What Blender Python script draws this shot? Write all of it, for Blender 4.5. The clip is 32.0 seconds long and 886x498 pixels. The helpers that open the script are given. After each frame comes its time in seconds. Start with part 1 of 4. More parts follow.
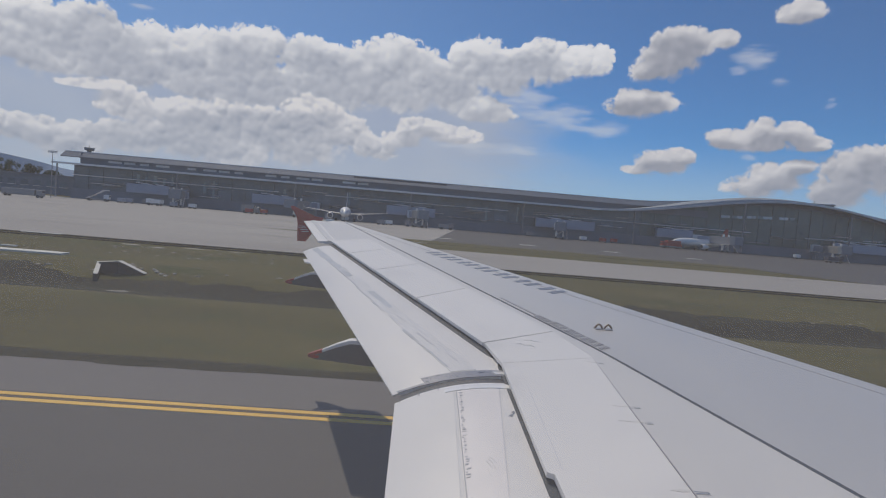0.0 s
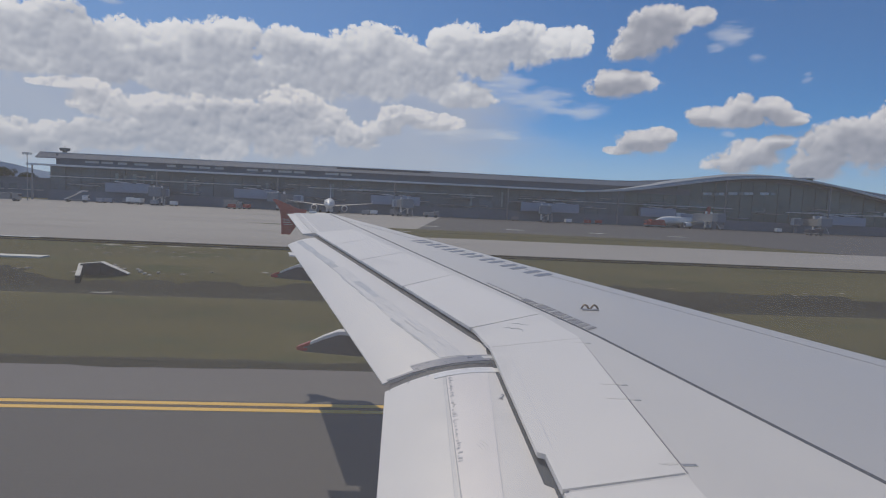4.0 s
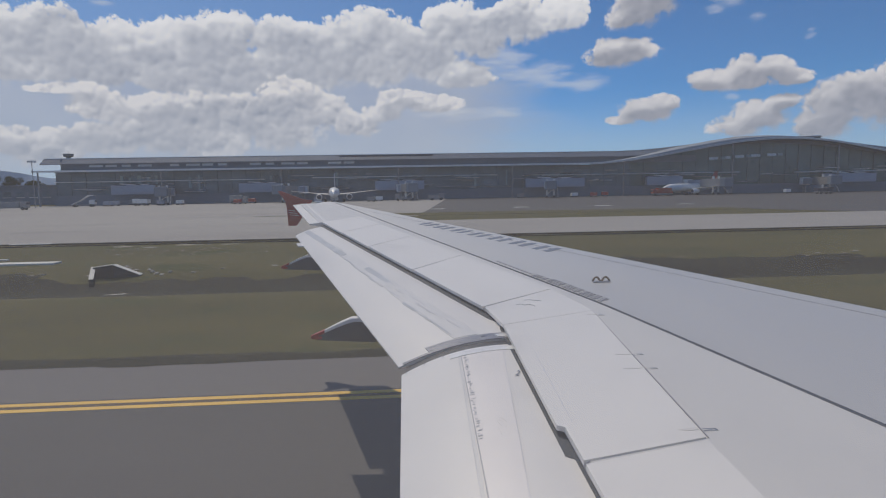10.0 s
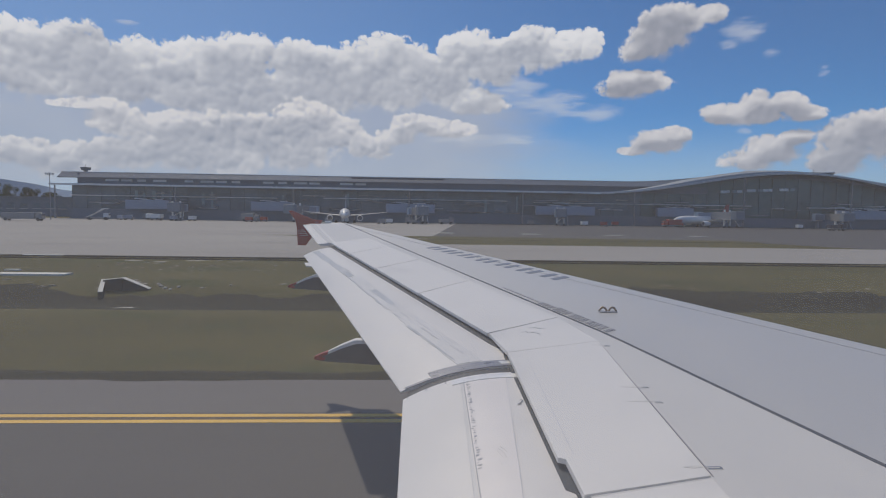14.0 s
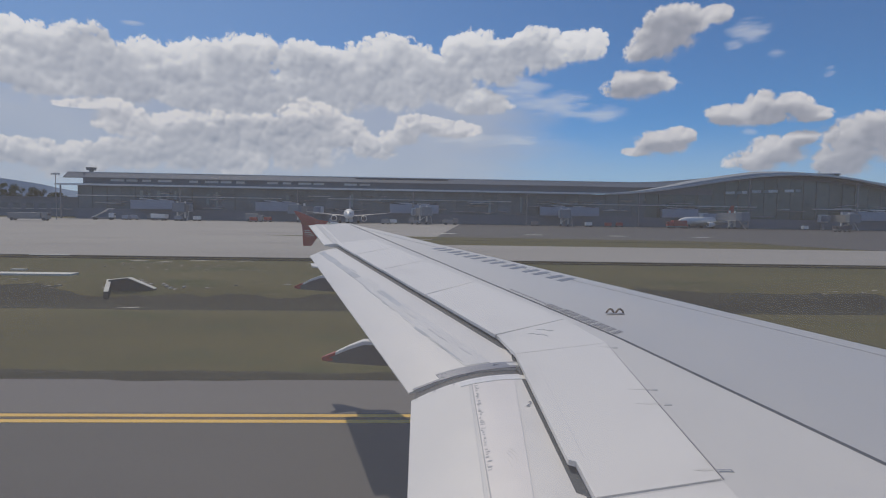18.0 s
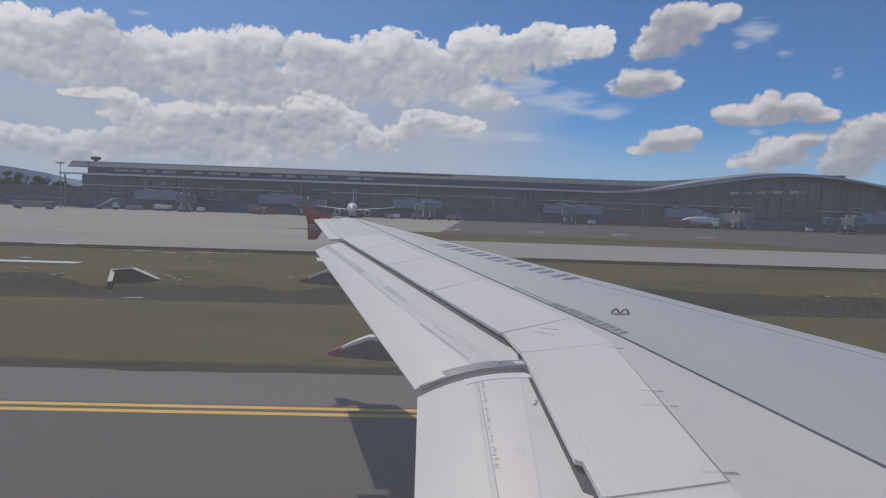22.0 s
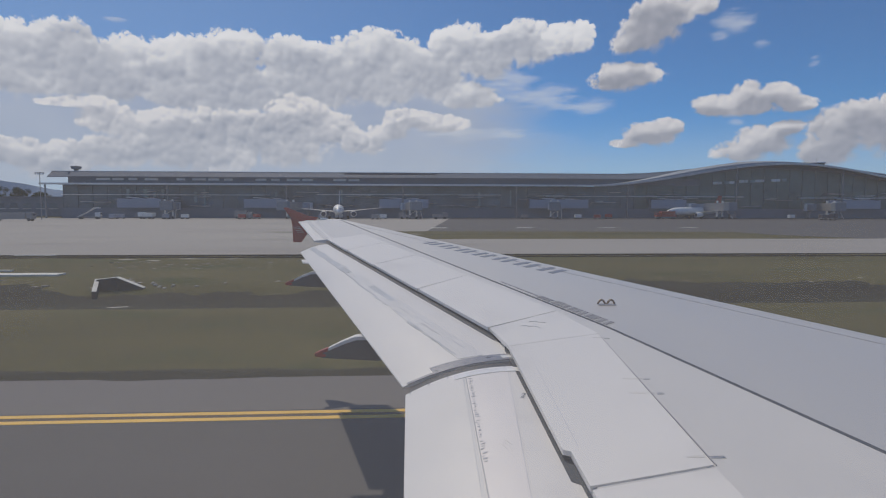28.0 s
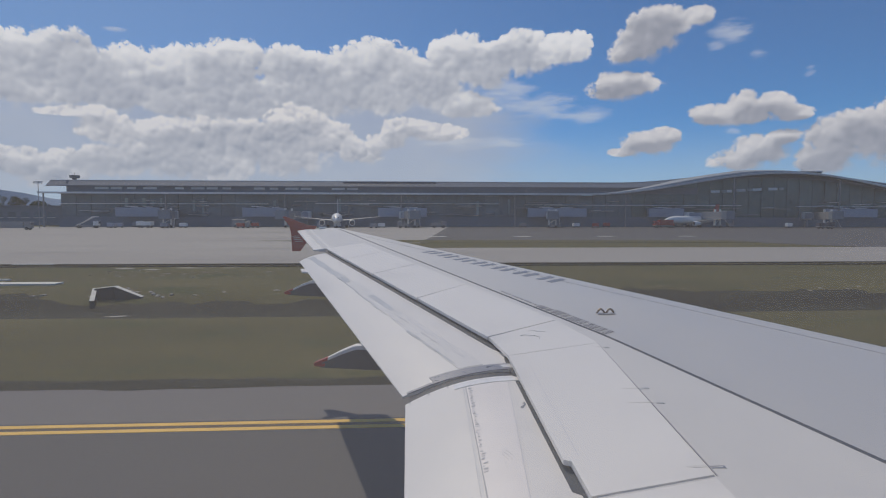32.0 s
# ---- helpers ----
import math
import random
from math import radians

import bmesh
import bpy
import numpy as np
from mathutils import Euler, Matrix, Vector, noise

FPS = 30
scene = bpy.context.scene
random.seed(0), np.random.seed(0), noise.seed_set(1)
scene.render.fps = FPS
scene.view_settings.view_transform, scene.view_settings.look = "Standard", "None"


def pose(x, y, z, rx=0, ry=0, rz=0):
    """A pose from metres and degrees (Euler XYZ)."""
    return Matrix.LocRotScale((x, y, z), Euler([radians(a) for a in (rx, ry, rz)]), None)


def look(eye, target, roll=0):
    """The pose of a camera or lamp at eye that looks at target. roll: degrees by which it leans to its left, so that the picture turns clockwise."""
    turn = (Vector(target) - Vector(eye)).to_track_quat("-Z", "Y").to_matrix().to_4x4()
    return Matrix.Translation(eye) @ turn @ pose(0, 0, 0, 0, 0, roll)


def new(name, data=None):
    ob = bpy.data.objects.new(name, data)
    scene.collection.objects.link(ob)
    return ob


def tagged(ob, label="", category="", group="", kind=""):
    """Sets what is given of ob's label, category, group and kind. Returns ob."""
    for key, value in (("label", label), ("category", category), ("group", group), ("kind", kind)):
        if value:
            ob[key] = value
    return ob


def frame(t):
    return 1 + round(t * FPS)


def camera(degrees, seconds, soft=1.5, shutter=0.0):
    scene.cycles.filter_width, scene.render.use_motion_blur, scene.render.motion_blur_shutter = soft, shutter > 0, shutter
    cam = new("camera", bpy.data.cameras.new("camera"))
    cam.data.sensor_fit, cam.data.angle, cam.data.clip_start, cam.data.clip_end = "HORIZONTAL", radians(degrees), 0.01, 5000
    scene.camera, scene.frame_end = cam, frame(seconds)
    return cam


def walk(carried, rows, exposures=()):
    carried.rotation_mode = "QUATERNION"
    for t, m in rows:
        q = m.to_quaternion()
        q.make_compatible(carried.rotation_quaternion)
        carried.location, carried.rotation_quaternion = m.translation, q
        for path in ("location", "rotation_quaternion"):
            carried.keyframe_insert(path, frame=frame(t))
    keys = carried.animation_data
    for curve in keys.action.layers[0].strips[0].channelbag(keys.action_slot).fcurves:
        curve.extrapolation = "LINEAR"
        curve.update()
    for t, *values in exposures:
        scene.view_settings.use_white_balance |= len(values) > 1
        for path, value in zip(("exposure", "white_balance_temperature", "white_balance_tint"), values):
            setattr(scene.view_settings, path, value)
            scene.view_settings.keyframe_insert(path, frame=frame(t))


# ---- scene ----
cam = camera(75.6, 32.0, soft=1.1)
PATH = [
    (0.0, -0.003, -0.003, 4.400, -3.07, -4.81, -2.68),
    (0.5, 0.005, -0.003, 4.398, -2.98, -4.81, -2.57),
    (1.0, 0.010, -0.003, 4.394, -2.87, -4.56, -2.79),
    (1.5, 0.016, -0.007, 4.399, -3.32, -4.18, -3.13),
    (2.0, 0.006, -0.006, 4.400, -4.12, -3.82, -4.13),
    (2.5, 0.002, 0.002, 4.396, -4.05, -4.13, -4.17),
    (4.5, 0.023, -0.001, 4.392, -4.38, -2.08, -4.04),
    (5.0, 0.031, 0.014, 4.389, -5.14, -1.88, -3.87),
    (5.5, 0.035, 0.007, 4.391, -4.71, -2.59, -3.76),
    (6.0, 0.038, 0.005, 4.387, -4.57, -3.29, -3.50),
    (6.5, 0.033, 0.004, 4.389, -4.31, -3.03, -3.66),
    (7.0, 0.040, 0.010, 4.391, -4.27, -3.35, -3.40),
    (7.5, 0.033, 0.008, 4.389, -4.39, -2.92, -2.84),
    (8.0, 0.030, -0.004, 4.398, -3.64, -3.69, -2.22),
    (8.5, 0.031, 0.012, 4.385, -3.76, -3.59, -1.82),
    (9.0, 0.015, 0.011, 4.396, -3.73, -3.82, -2.49),
    (9.5, 0.018, -0.004, 4.396, -4.47, -3.22, -2.48),
    (10.0, 0.015, 0.009, 4.385, -6.02, 1.00, -3.71),
    (10.5, 0.016, 0.006, 4.393, -5.59, 1.23, -4.18),
    (11.0, 0.027, 0.015, 4.393, -5.15, 0.93, -4.69),
    (11.5, 0.015, 0.006, 4.399, -4.03, 0.23, -4.86),
    (12.0, 0.042, 0.012, 4.389, -3.99, -0.11, -2.90),
    (12.5, 0.037, 0.009, 4.390, -3.65, -0.91, -2.77),
    (13.0, 0.039, 0.012, 4.386, -3.97, -1.27, -2.01),
    (13.5, 0.028, 0.004, 4.394, -3.83, -0.63, -2.55),
    (14.0, 0.031, 0.010, 4.388, -3.59, -0.85, -2.69),
    (14.5, 0.021, 0.002, 4.390, -3.53, -0.87, -2.64),
    (16.5, 0.005, -0.008, 4.400, -3.62, -0.66, -2.54),
    (17.0, 0.013, 0.003, 4.393, -3.60, -0.52, -2.36),
    (17.5, 0.005, 0.000, 4.398, -3.66, -0.72, -2.32),
    (18.0, -0.004, 0.005, 4.396, -3.54, -0.94, -2.30),
    (18.5, -0.011, -0.006, 4.405, -3.68, -0.77, -2.03),
    (19.0, -0.019, -0.004, 4.409, -3.77, -1.08, -1.91),
    (19.5, -0.026, -0.008, 4.407, -3.43, -1.62, -1.81),
    (20.0, -0.028, -0.008, 4.407, -3.66, -1.11, -2.21),
    (20.5, -0.030, -0.008, 4.403, -3.51, -1.53, -2.02),
    (21.0, -0.038, -0.009, 4.407, -3.54, -1.63, -2.09),
    (21.5, -0.044, -0.007, 4.413, -3.81, -1.65, -2.09),
    (22.0, -0.051, -0.011, 4.414, -4.00, -1.93, -1.98),
    (22.5, -0.057, -0.014, 4.412, -3.98, -1.31, -2.48),
    (23.0, -0.046, -0.014, 4.410, -3.96, -1.63, -2.29),
    (23.5, -0.041, -0.006, 4.412, -3.64, -1.40, -2.76),
    (24.0, -0.043, -0.008, 4.406, -3.69, -1.76, -2.58),
    (24.5, -0.014, -0.005, 4.401, -3.66, -1.99, -2.18),
    (26.5, -0.019, 0.005, 4.399, -5.11, -1.03, -1.22),
    (27.0, -0.022, -0.006, 4.394, -4.51, -0.36, -2.22),
    (27.5, -0.012, -0.001, 4.394, -4.47, 0.08, -3.19),
    (28.0, -0.015, 0.002, 4.393, -4.11, -0.10, -3.32),
    (28.5, -0.019, -0.003, 4.395, -3.85, 0.08, -3.41),
    (29.0, -0.008, -0.005, 4.391, -4.01, 0.82, -3.43),
    (29.5, -0.014, -0.008, 4.395, -3.59, 0.81, -4.16),
    (30.0, -0.024, -0.009, 4.400, -3.78, 0.40, -4.16),
    (30.5, -0.022, -0.008, 4.394, -3.34, -0.04, -3.08),
    (31.0, -0.025, -0.014, 4.397, -3.64, -0.11, -2.78),
    (31.5, -0.024, -0.009, 4.405, -3.38, -0.61, -3.07),
    (32.0, -0.026, -0.011, 4.401, -3.24, -0.07, -3.48),
]
walk(cam, [(t, pose(x, y, z, 90 + p, r, w)) for t, x, y, z, p, r, w in PATH], exposures=[(0.0, -0.98), (32.0, -0.98)])

# ---- sky and sun ----
# clouds as ellipses on the sky: azimuth from +y, elevation, half widths, in degrees
BANK = (
    (-33.8, 11.8, 3.3, 2.88),
    (-30.0, 12.0, 3.8, 2.88),
    (-26.3, 11.6, 3.9, 2.68),
    (-22.3, 11.5, 4.4, 2.64),
    (-17.5, 12.6, 4.4, 2.94),
    (-15.5, 14.0, 3.0, 1.86),
    (-11.4, 13.1, 4.7, 2.42),
    (-7.1, 12.8, 4.3, 2.31),
    (-3.3, 14.3, 3.9, 2.29),
    (-0.5, 13.4, 3.3, 2.33),
    (4.7, 15.0, 3.0, 2.29),
    (2.8, 12.9, 2.8, 2.6),
    (7.8, 14.5, 3.3, 2.14),
    (11.6, 15.5, 3.5, 1.9),
    (15.1, 15.8, 2.6, 1.57),
    (5.7, 10.9, 3.1, 1.38),
    (-2.7, 11.5, 3.3, 1.84),
    (-19.5, 10.2, 12.0, 1.49),
    (-32.0, 10.1, 4.2, 1.23),
    (-37.3, 11.8, 3.0, 2.83),
    (-12.4, 11.7, 10.3, 2.29),
    (-4.9, 12.2, 6.6, 2.08),
)
LOW = (
    (-27.6, 8.6, 1.5, 0.7),
    (-26.4, 7.3, 2.6, 1.24),
    (-21.9, 7.2, 4.2, 1.59),
    (-18.5, 6.7, 4.4, 1.95),
    (-15.0, 6.9, 3.6, 1.88),
    (-10.8, 8.5, 3.2, 1.79),
    (-8.1, 7.3, 3.3, 1.72),
    (2.9, 8.3, 2.5, 0.81),
    (-34.0, 4.2, 2.6, 1.34),
    (-30.6, 3.7, 3.2, 1.22),
    (-25.5, 4.8, 4.8, 1.37),
    (-37.8, 4.7, 2.6, 1.27),
    (-19.5, 5.5, 8.2, 2.15),
    (-5.1, 6.2, 2.5, 1.09),
    (-1.5, 8.3, 1.5, 0.97),
    (0.4, 8.7, 1.7, 0.97),
    (-2.6, 7.4, 2.2, 0.87),
    (-29.3, 8.7, 1.6, 0.51),
    (-30.9, 8.7, 0.9, 0.32),
    (-12.4, 6.3, 4.7, 2.13),
)
FAIR = (
    (22.9, 16.3, 3.0, 1.97),
    (24.5, 17.1, 2.1, 1.47),
    (21.5, 15.2, 2.0, 1.25),
    (27.0, 17.5, 1.3, 0.81),
    (20.7, 12.2, 3.0, 1.39),
    (19.6, 11.7, 2.1, 1.01),
    (28.3, 9.2, 2.3, 0.97),
    (31.0, 9.6, 2.1, 1.23),
    (33.1, 9.8, 1.6, 1.01),
    (34.7, 8.8, 1.5, 0.68),
    (23.1, 6.7, 2.5, 1.13),
    (24.7, 7.4, 1.7, 0.81),
    (20.8, 6.1, 1.4, 0.47),
    (32.2, 5.9, 2.4, 1.43),
    (30.3, 5.0, 2.2, 1.08),
    (34.0, 6.7, 1.4, 0.84),
    (38.3, 6.3, 2.6, 2.0),
    (36.9, 4.8, 1.9, 1.37),
    (39.1, 7.8, 1.6, 1.09),
    (41.4, 7.0, 2.4, 2.55),
    (33.0, 19.1, 1.8, 0.83),
    (14.0, 21.7, 6.8, 0.64),
    (31.6, 8.9, 2.7, 0.8),
)
VEIL = (
    (-23.3, 6.9, 19.8, 5.91),
    (-10.8, 5.0, 22.9, 4.57),
    (-36.1, 5.3, 7.6, 5.61),
    (0.7, 8.6, 10.0, 5.13),
    (-8.2, 9.4, 17.4, 4.22),
)
WISP = (
    (10.1, 12.0, 2.7, 1.35),
    (13.4, 10.7, 3.2, 1.25),
    (17.1, 9.6, 2.6, 0.83),
    (29.8, 16.1, 1.6, 1.16),
    (28.5, 14.9, 0.9, 0.46),
    (30.0, 7.6, 0.7, 0.34),
    (6.3, 7.4, 5.0, 0.87),
    (-25.8, 15.7, 0.9, 0.22),
    (35.7, 12.1, 0.5, 0.4),
    (31.9, 13.7, 0.8, 0.45),
)
SUN = Vector((-0.31, 0.61, 1.0)).normalized()
SKY_GAIN = 1.85


class Graph:
    """Short hand for building a node tree."""

    def __init__(self, tree):
        self.tree = tree

    def node(self, kind, **values):
        n = self.tree.nodes.new(kind)
        for k, v in values.items():
            setattr(n, k, v)
        return n

    def put(self, socket, v):
        if hasattr(v, "is_linked"):
            self.tree.links.new(v, socket)
        else:
            socket.default_value = v

    def math(self, op, a, b=0.0, c=0.0, clamp=False):
        n = self.node("ShaderNodeMath", operation=op, use_clamp=clamp)
        for s, v in zip(n.inputs, (a, b, c)):
            self.put(s, v)
        return n.outputs[0]

    def vec(self, op, a, b=(0, 0, 0), c=(0, 0, 0)):
        n = self.node("ShaderNodeVectorMath", operation=op)
        for s, v in zip(n.inputs, (a, b, c)):
            self.put(s, v)
        return n.outputs["Value"] if op == "DOT_PRODUCT" else n.outputs[0]

    def noise(self, vec, scale, detail=4.0, rough=0.55):
        n = self.node("ShaderNodeTexNoise", noise_dimensions="3D")
        self.put(n.inputs["Vector"], vec)
        n.inputs["Scale"].default_value, n.inputs["Detail"].default_value, n.inputs["Roughness"].default_value = scale, detail, rough
        return n.outputs["Fac"], n.outputs["Color"]

    def cells(self, vec, scale):
        n = self.node("ShaderNodeTexVoronoi", feature="F1", voronoi_dimensions="2D")
        self.put(n.inputs["Vector"], vec)
        n.inputs["Scale"].default_value = scale
        return n.outputs["Distance"]

    def step(self, v, lo, hi, a=0.0, b=1.0):
        n = self.node("ShaderNodeMapRange", interpolation_type="SMOOTHSTEP")
        for s, x in zip(n.inputs, (v, lo, hi, a, b)):
            self.put(s, x)
        return n.outputs[0]

    def mix(self, fac, a, b, kind="RGBA", blend="MIX"):
        n = self.node("ShaderNodeMix", data_type=kind, blend_type=blend)
        self.put(n.inputs[0], fac)
        i = 6 if kind == "RGBA" else 2
        self.put(n.inputs[i], a), self.put(n.inputs[i + 1], b)
        return n.outputs[2 if kind == "RGBA" else 0]


def rgb(r, g, b):
    """sRGB bytes as linear colour."""
    return tuple(((c / 255 + 0.055) / 1.055) ** 2.4 if c > 10 else c / 3294 for c in (r, g, b)) + (1.0,)


def build_sky():
    world = bpy.data.worlds.new("sky")
    scene.world = world
    world.use_nodes = True
    t = world.node_tree
    t.nodes.clear()
    g = Graph(t)
    way = g.node("ShaderNodeTexCoord").outputs["Generated"]
    s = g.node("ShaderNodeSeparateXYZ")
    g.put(s.inputs[0], way)
    az = g.math("MULTIPLY", g.math("ARCTAN2", s.outputs[0], s.outputs[1]), 57.2958)
    el = g.math("MULTIPLY", g.math("ARCSINE", s.outputs[2]), 57.2958)
    c = g.node("ShaderNodeCombineXYZ")
    g.put(c.inputs[0], az), g.put(c.inputs[1], el)
    flat = c.outputs[0]
    soft, tint = g.noise(g.vec("MULTIPLY", flat, (0.7, 1.0, 1.0)), 0.22, 3)
    fine, tint2 = g.noise(flat, 0.9, 4, 0.55)
    bent = g.vec("MULTIPLY_ADD", tint2, (0.9, 0.7, 0), flat)

    def billow(p, sizes):
        """Rounded heads with creases between them, at several sizes."""
        total = None
        for k, (scale, amount) in enumerate(sizes):
            n = g.cells(g.vec("ADD", p, (7.3 * k, 3.1 * k, 0)), scale)
            n = g.math("MULTIPLY", n, n)
            n = g.math("MULTIPLY_ADD", n, -1.5 * amount, amount)
            total = n if total is None else g.math("ADD", total, n)
        return total

    sizes = ((0.30, 0.34), (0.62, 0.28), (1.30, 0.20), (2.7, 0.12), (5.6, 0.06))
    lumps = billow(bent, sizes)
    broad = ((0.30, 0.46), (0.62, 0.30), (1.30, 0.17), (2.7, 0.08))
    heads = billow(bent, broad)
    heads_up = billow(g.vec("ADD", bent, (-0.13, 0.36, 0)), broad)
    warped = g.vec("MULTIPLY_ADD", tint, (1.6, 1.0, 0), g.vec("ADD", flat, (-0.8, -0.5, 0)))

    def field(p, blobs, k):
        d = None
        for a, e, ra, re in blobs:
            q = g.vec("MULTIPLY_ADD", p, (1 / ra, 1 / re, 0), (-a / ra, -e / re, 0))
            q = g.vec("DOT_PRODUCT", q, q)
            d = q if d is None else g.math("SMOOTH_MIN", d, q, k)
        return g.math("SUBTRACT", 1.0, d)

    # heads are bright towards the sun, above
    relief = g.math("SUBTRACT", heads, heads_up)

    def layer(blobs, white, grey, edge, depth, shade, rag=1.7):
        near = field(warped, blobs, 0.45)
        above = field(g.vec("ADD", warped, (-0.25, 0.9, 0)), blobs, 0.45)
        dens = g.math("ADD", near, g.math("ADD", g.math("MULTIPLY_ADD", lumps, rag, -0.47 * rag), g.math("MULTIPLY_ADD", fine, 1.0, -0.50)))
        # undersides fray out, tops are crisp
        under = g.step(g.math("SUBTRACT", above, near), -0.1, 0.9)
        body = g.step(dens, 0.0, g.math("MULTIPLY_ADD", under, 0.9, edge))
        # thick parts pass less light
        thick = g.step(g.math("ADD", above, g.math("MULTIPLY_ADD", soft, 5.0, -2.5)), -0.75, 0.9)
        light = g.math("MULTIPLY_ADD", thick, -shade, 0.86)
        light = g.math("ADD", light, g.math("MULTIPLY", relief, g.math("MULTIPLY_ADD", thick, -0.55 * depth, 1.1 * depth)))
        light = g.math("ADD", light, g.math("MULTIPLY_ADD", fine, 0.36, -0.18), clamp=True)
        return body, g.mix(light, grey, white)

    far_body, far_cloud = layer(BANK, rgb(224, 225, 229), rgb(134, 144, 164), 0.34, 0.95, 0.56)
    fair_body, fair_cloud = layer(FAIR, rgb(206, 206, 211), rgb(120, 128, 147), 0.50, 0.75, 0.64)
    low_body, low_cloud = layer(LOW, rgb(216, 215, 218), rgb(132, 141, 159), 0.42, 1.7, 0.50, 2.3)
    sky = g.node("ShaderNodeTexSky", sky_type="NISHITA", sun_disc=False)
    sky.sun_elevation = math.asin(SUN.z)
    sky.sun_rotation = math.atan2(SUN.x, SUN.y)
    sky.altitude, sky.air_density, sky.dust_density, sky.ozone_density = 2550, 1.0, 0.4, 1.5
    blue = g.mix(1.0, sky.outputs[0], (0.0290, 0.0605, 0.0865, 1), blend="MULTIPLY")
    # thin high veil, drawn out into wisps
    streak, _ = g.noise(g.vec("MULTIPLY", flat, (0.10, 0.34, 0)), 1.0, 5, 0.6)
    veil = g.step(g.math("ADD", field(warped, VEIL, 0.6), g.math("MULTIPLY_ADD", streak, 1.4, -0.7)), -0.7, 0.8, 0.0, 0.88)
    turned = g.node("ShaderNodeMapping")
    turned.inputs["Rotation"].default_value, turned.inputs["Scale"].default_value = (0, 0, radians(24)), (0.22, 0.9, 1)
    g.put(turned.inputs["Vector"], flat)
    thread, _ = g.noise(turned.outputs[0], 1.0, 6, 0.66)
    wisp = g.step(g.math("ADD", field(warped, WISP, 0.6), g.math("MULTIPLY_ADD", thread, 5.0, -2.5)), -0.3, 1.6, 0.0, 0.5)
    haze = g.math("MULTIPLY", g.step(el, 9.0, 0.0), 0.42)
    # the sky pales towards the sun
    blue = g.mix(g.step(az, 26.0, -34.0, 0.0, 0.26), blue, rgb(160, 183, 212))
    base = g.mix(veil, blue, g.mix(soft, rgb(142, 155, 180), rgb(178, 184, 196)))
    base = g.mix(wisp, base, rgb(205, 208, 214))
    base = g.mix(haze, base, rgb(176, 187, 203))
    base = g.mix(far_body, base, far_cloud)
    base = g.mix(fair_body, base, fair_cloud)
    base = g.mix(g.math("MULTIPLY", low_body, 0.86), base, low_cloud)
    # haze in front of the low clouds
    base = g.mix(g.math("MULTIPLY", g.step(el, 10.0, 0.0), 0.35), base, rgb(158, 170, 187))
    back = g.node("ShaderNodeBackground")
    g.put(back.inputs[0], base)
    back.inputs[1].default_value = SKY_GAIN
    g.put(g.node("ShaderNodeOutputWorld").inputs[0], back.outputs[0])


build_sky()
sun = new("sun", bpy.data.lights.new("sun", "SUN"))
sun.data.energy, sun.data.angle, sun.data.color = 4.4, radians(0.6), (1.0, 0.88, 0.70)
sun.matrix_world = look(SUN * 300, (0, 0, 0))


# ---- materials ----
def material(name, colour, rough=0.6, metal=0.0, spread=0.12, big=0.4, small=8.0, bump=0.15, stretch=(1, 1, 1), spec=0.5, coat=0.0, dirt=None, dirt_amount=0.0):
    m = bpy.data.materials.new(name)
    m.use_nodes = True
    g = Graph(m.node_tree)
    b = m.node_tree.nodes["Principled BSDF"]
    place = g.vec("MULTIPLY", g.node("ShaderNodeTexCoord").outputs["Object"], stretch)
    broad, _ = g.noise(place, big, 4)
    grain, _ = g.noise(place, small, 5, 0.6)
    own = g.node("ShaderNodeObjectInfo").outputs["Random"]
    amount = g.math("ADD", g.math("MULTIPLY_ADD", broad, 1.3, -0.65), g.math("MULTIPLY_ADD", grain, 0.7, -0.35))
    amount = g.math("ADD", amount, g.math("MULTIPLY_ADD", own, 0.4, -0.2))
    gain = g.math("MULTIPLY_ADD", amount, 2 * spread, 1.0)
    col = g.node("ShaderNodeMix", data_type="RGBA", blend_type="MULTIPLY")
    col.inputs[0].default_value = 1.0
    col.inputs[6].default_value = (*colour, 1)
    cc = g.node("ShaderNodeCombineXYZ")
    for i in range(3):
        g.put(cc.inputs[i], gain)
    g.put(col.inputs[7], cc.outputs[0])
    out = col.outputs[2]
    if dirt:
        patch, _ = g.noise(place, big * 2.3, 6, 0.65)
        out = g.mix(g.step(patch, 0.5, 0.68, 0.0, dirt_amount), out, (*dirt, 1))
    g.put(b.inputs["Base Color"], out)
    g.put(b.inputs["Roughness"], g.math("MULTIPLY_ADD", grain, 0.2, rough - 0.1, clamp=True))
    b.inputs["Metallic"].default_value = metal
    b.inputs["Specular IOR Level"].default_value = spec
    b.inputs["Coat Weight"].default_value, b.inputs["Coat Roughness"].default_value = coat, 0.5
    if bump:
        n = g.node("ShaderNodeBump")
        n.inputs["Strength"].default_value, n.inputs["Distance"].default_value = bump, 0.02
        g.put(n.inputs["Height"], grain)
        g.put(b.inputs["Normal"], n.outputs[0])
    return m


WING = material("grey_white_wing_paint", (0.485, 0.48, 0.477), 0.46, spread=0.06, big=0.35, small=2, bump=0.012, stretch=(1.0, 0.35, 1), spec=0.9, coat=0.9, dirt=(0.49, 0.487, 0.49), dirt_amount=0.5)
PANEL = material("white_panel_paint", (0.765, 0.75, 0.735), 0.36, spread=0.03, big=0.7, small=7, bump=0.02, dirt=(0.56, 0.55, 0.55), dirt_amount=0.3)
REAR = material("pale_grey_rear_skin", (0.615, 0.607, 0.60), 0.38, spread=0.05, big=0.5, small=3, bump=0.02, stretch=(1, 0.4, 1), dirt=(0.54, 0.54, 0.55), dirt_amount=0.5)
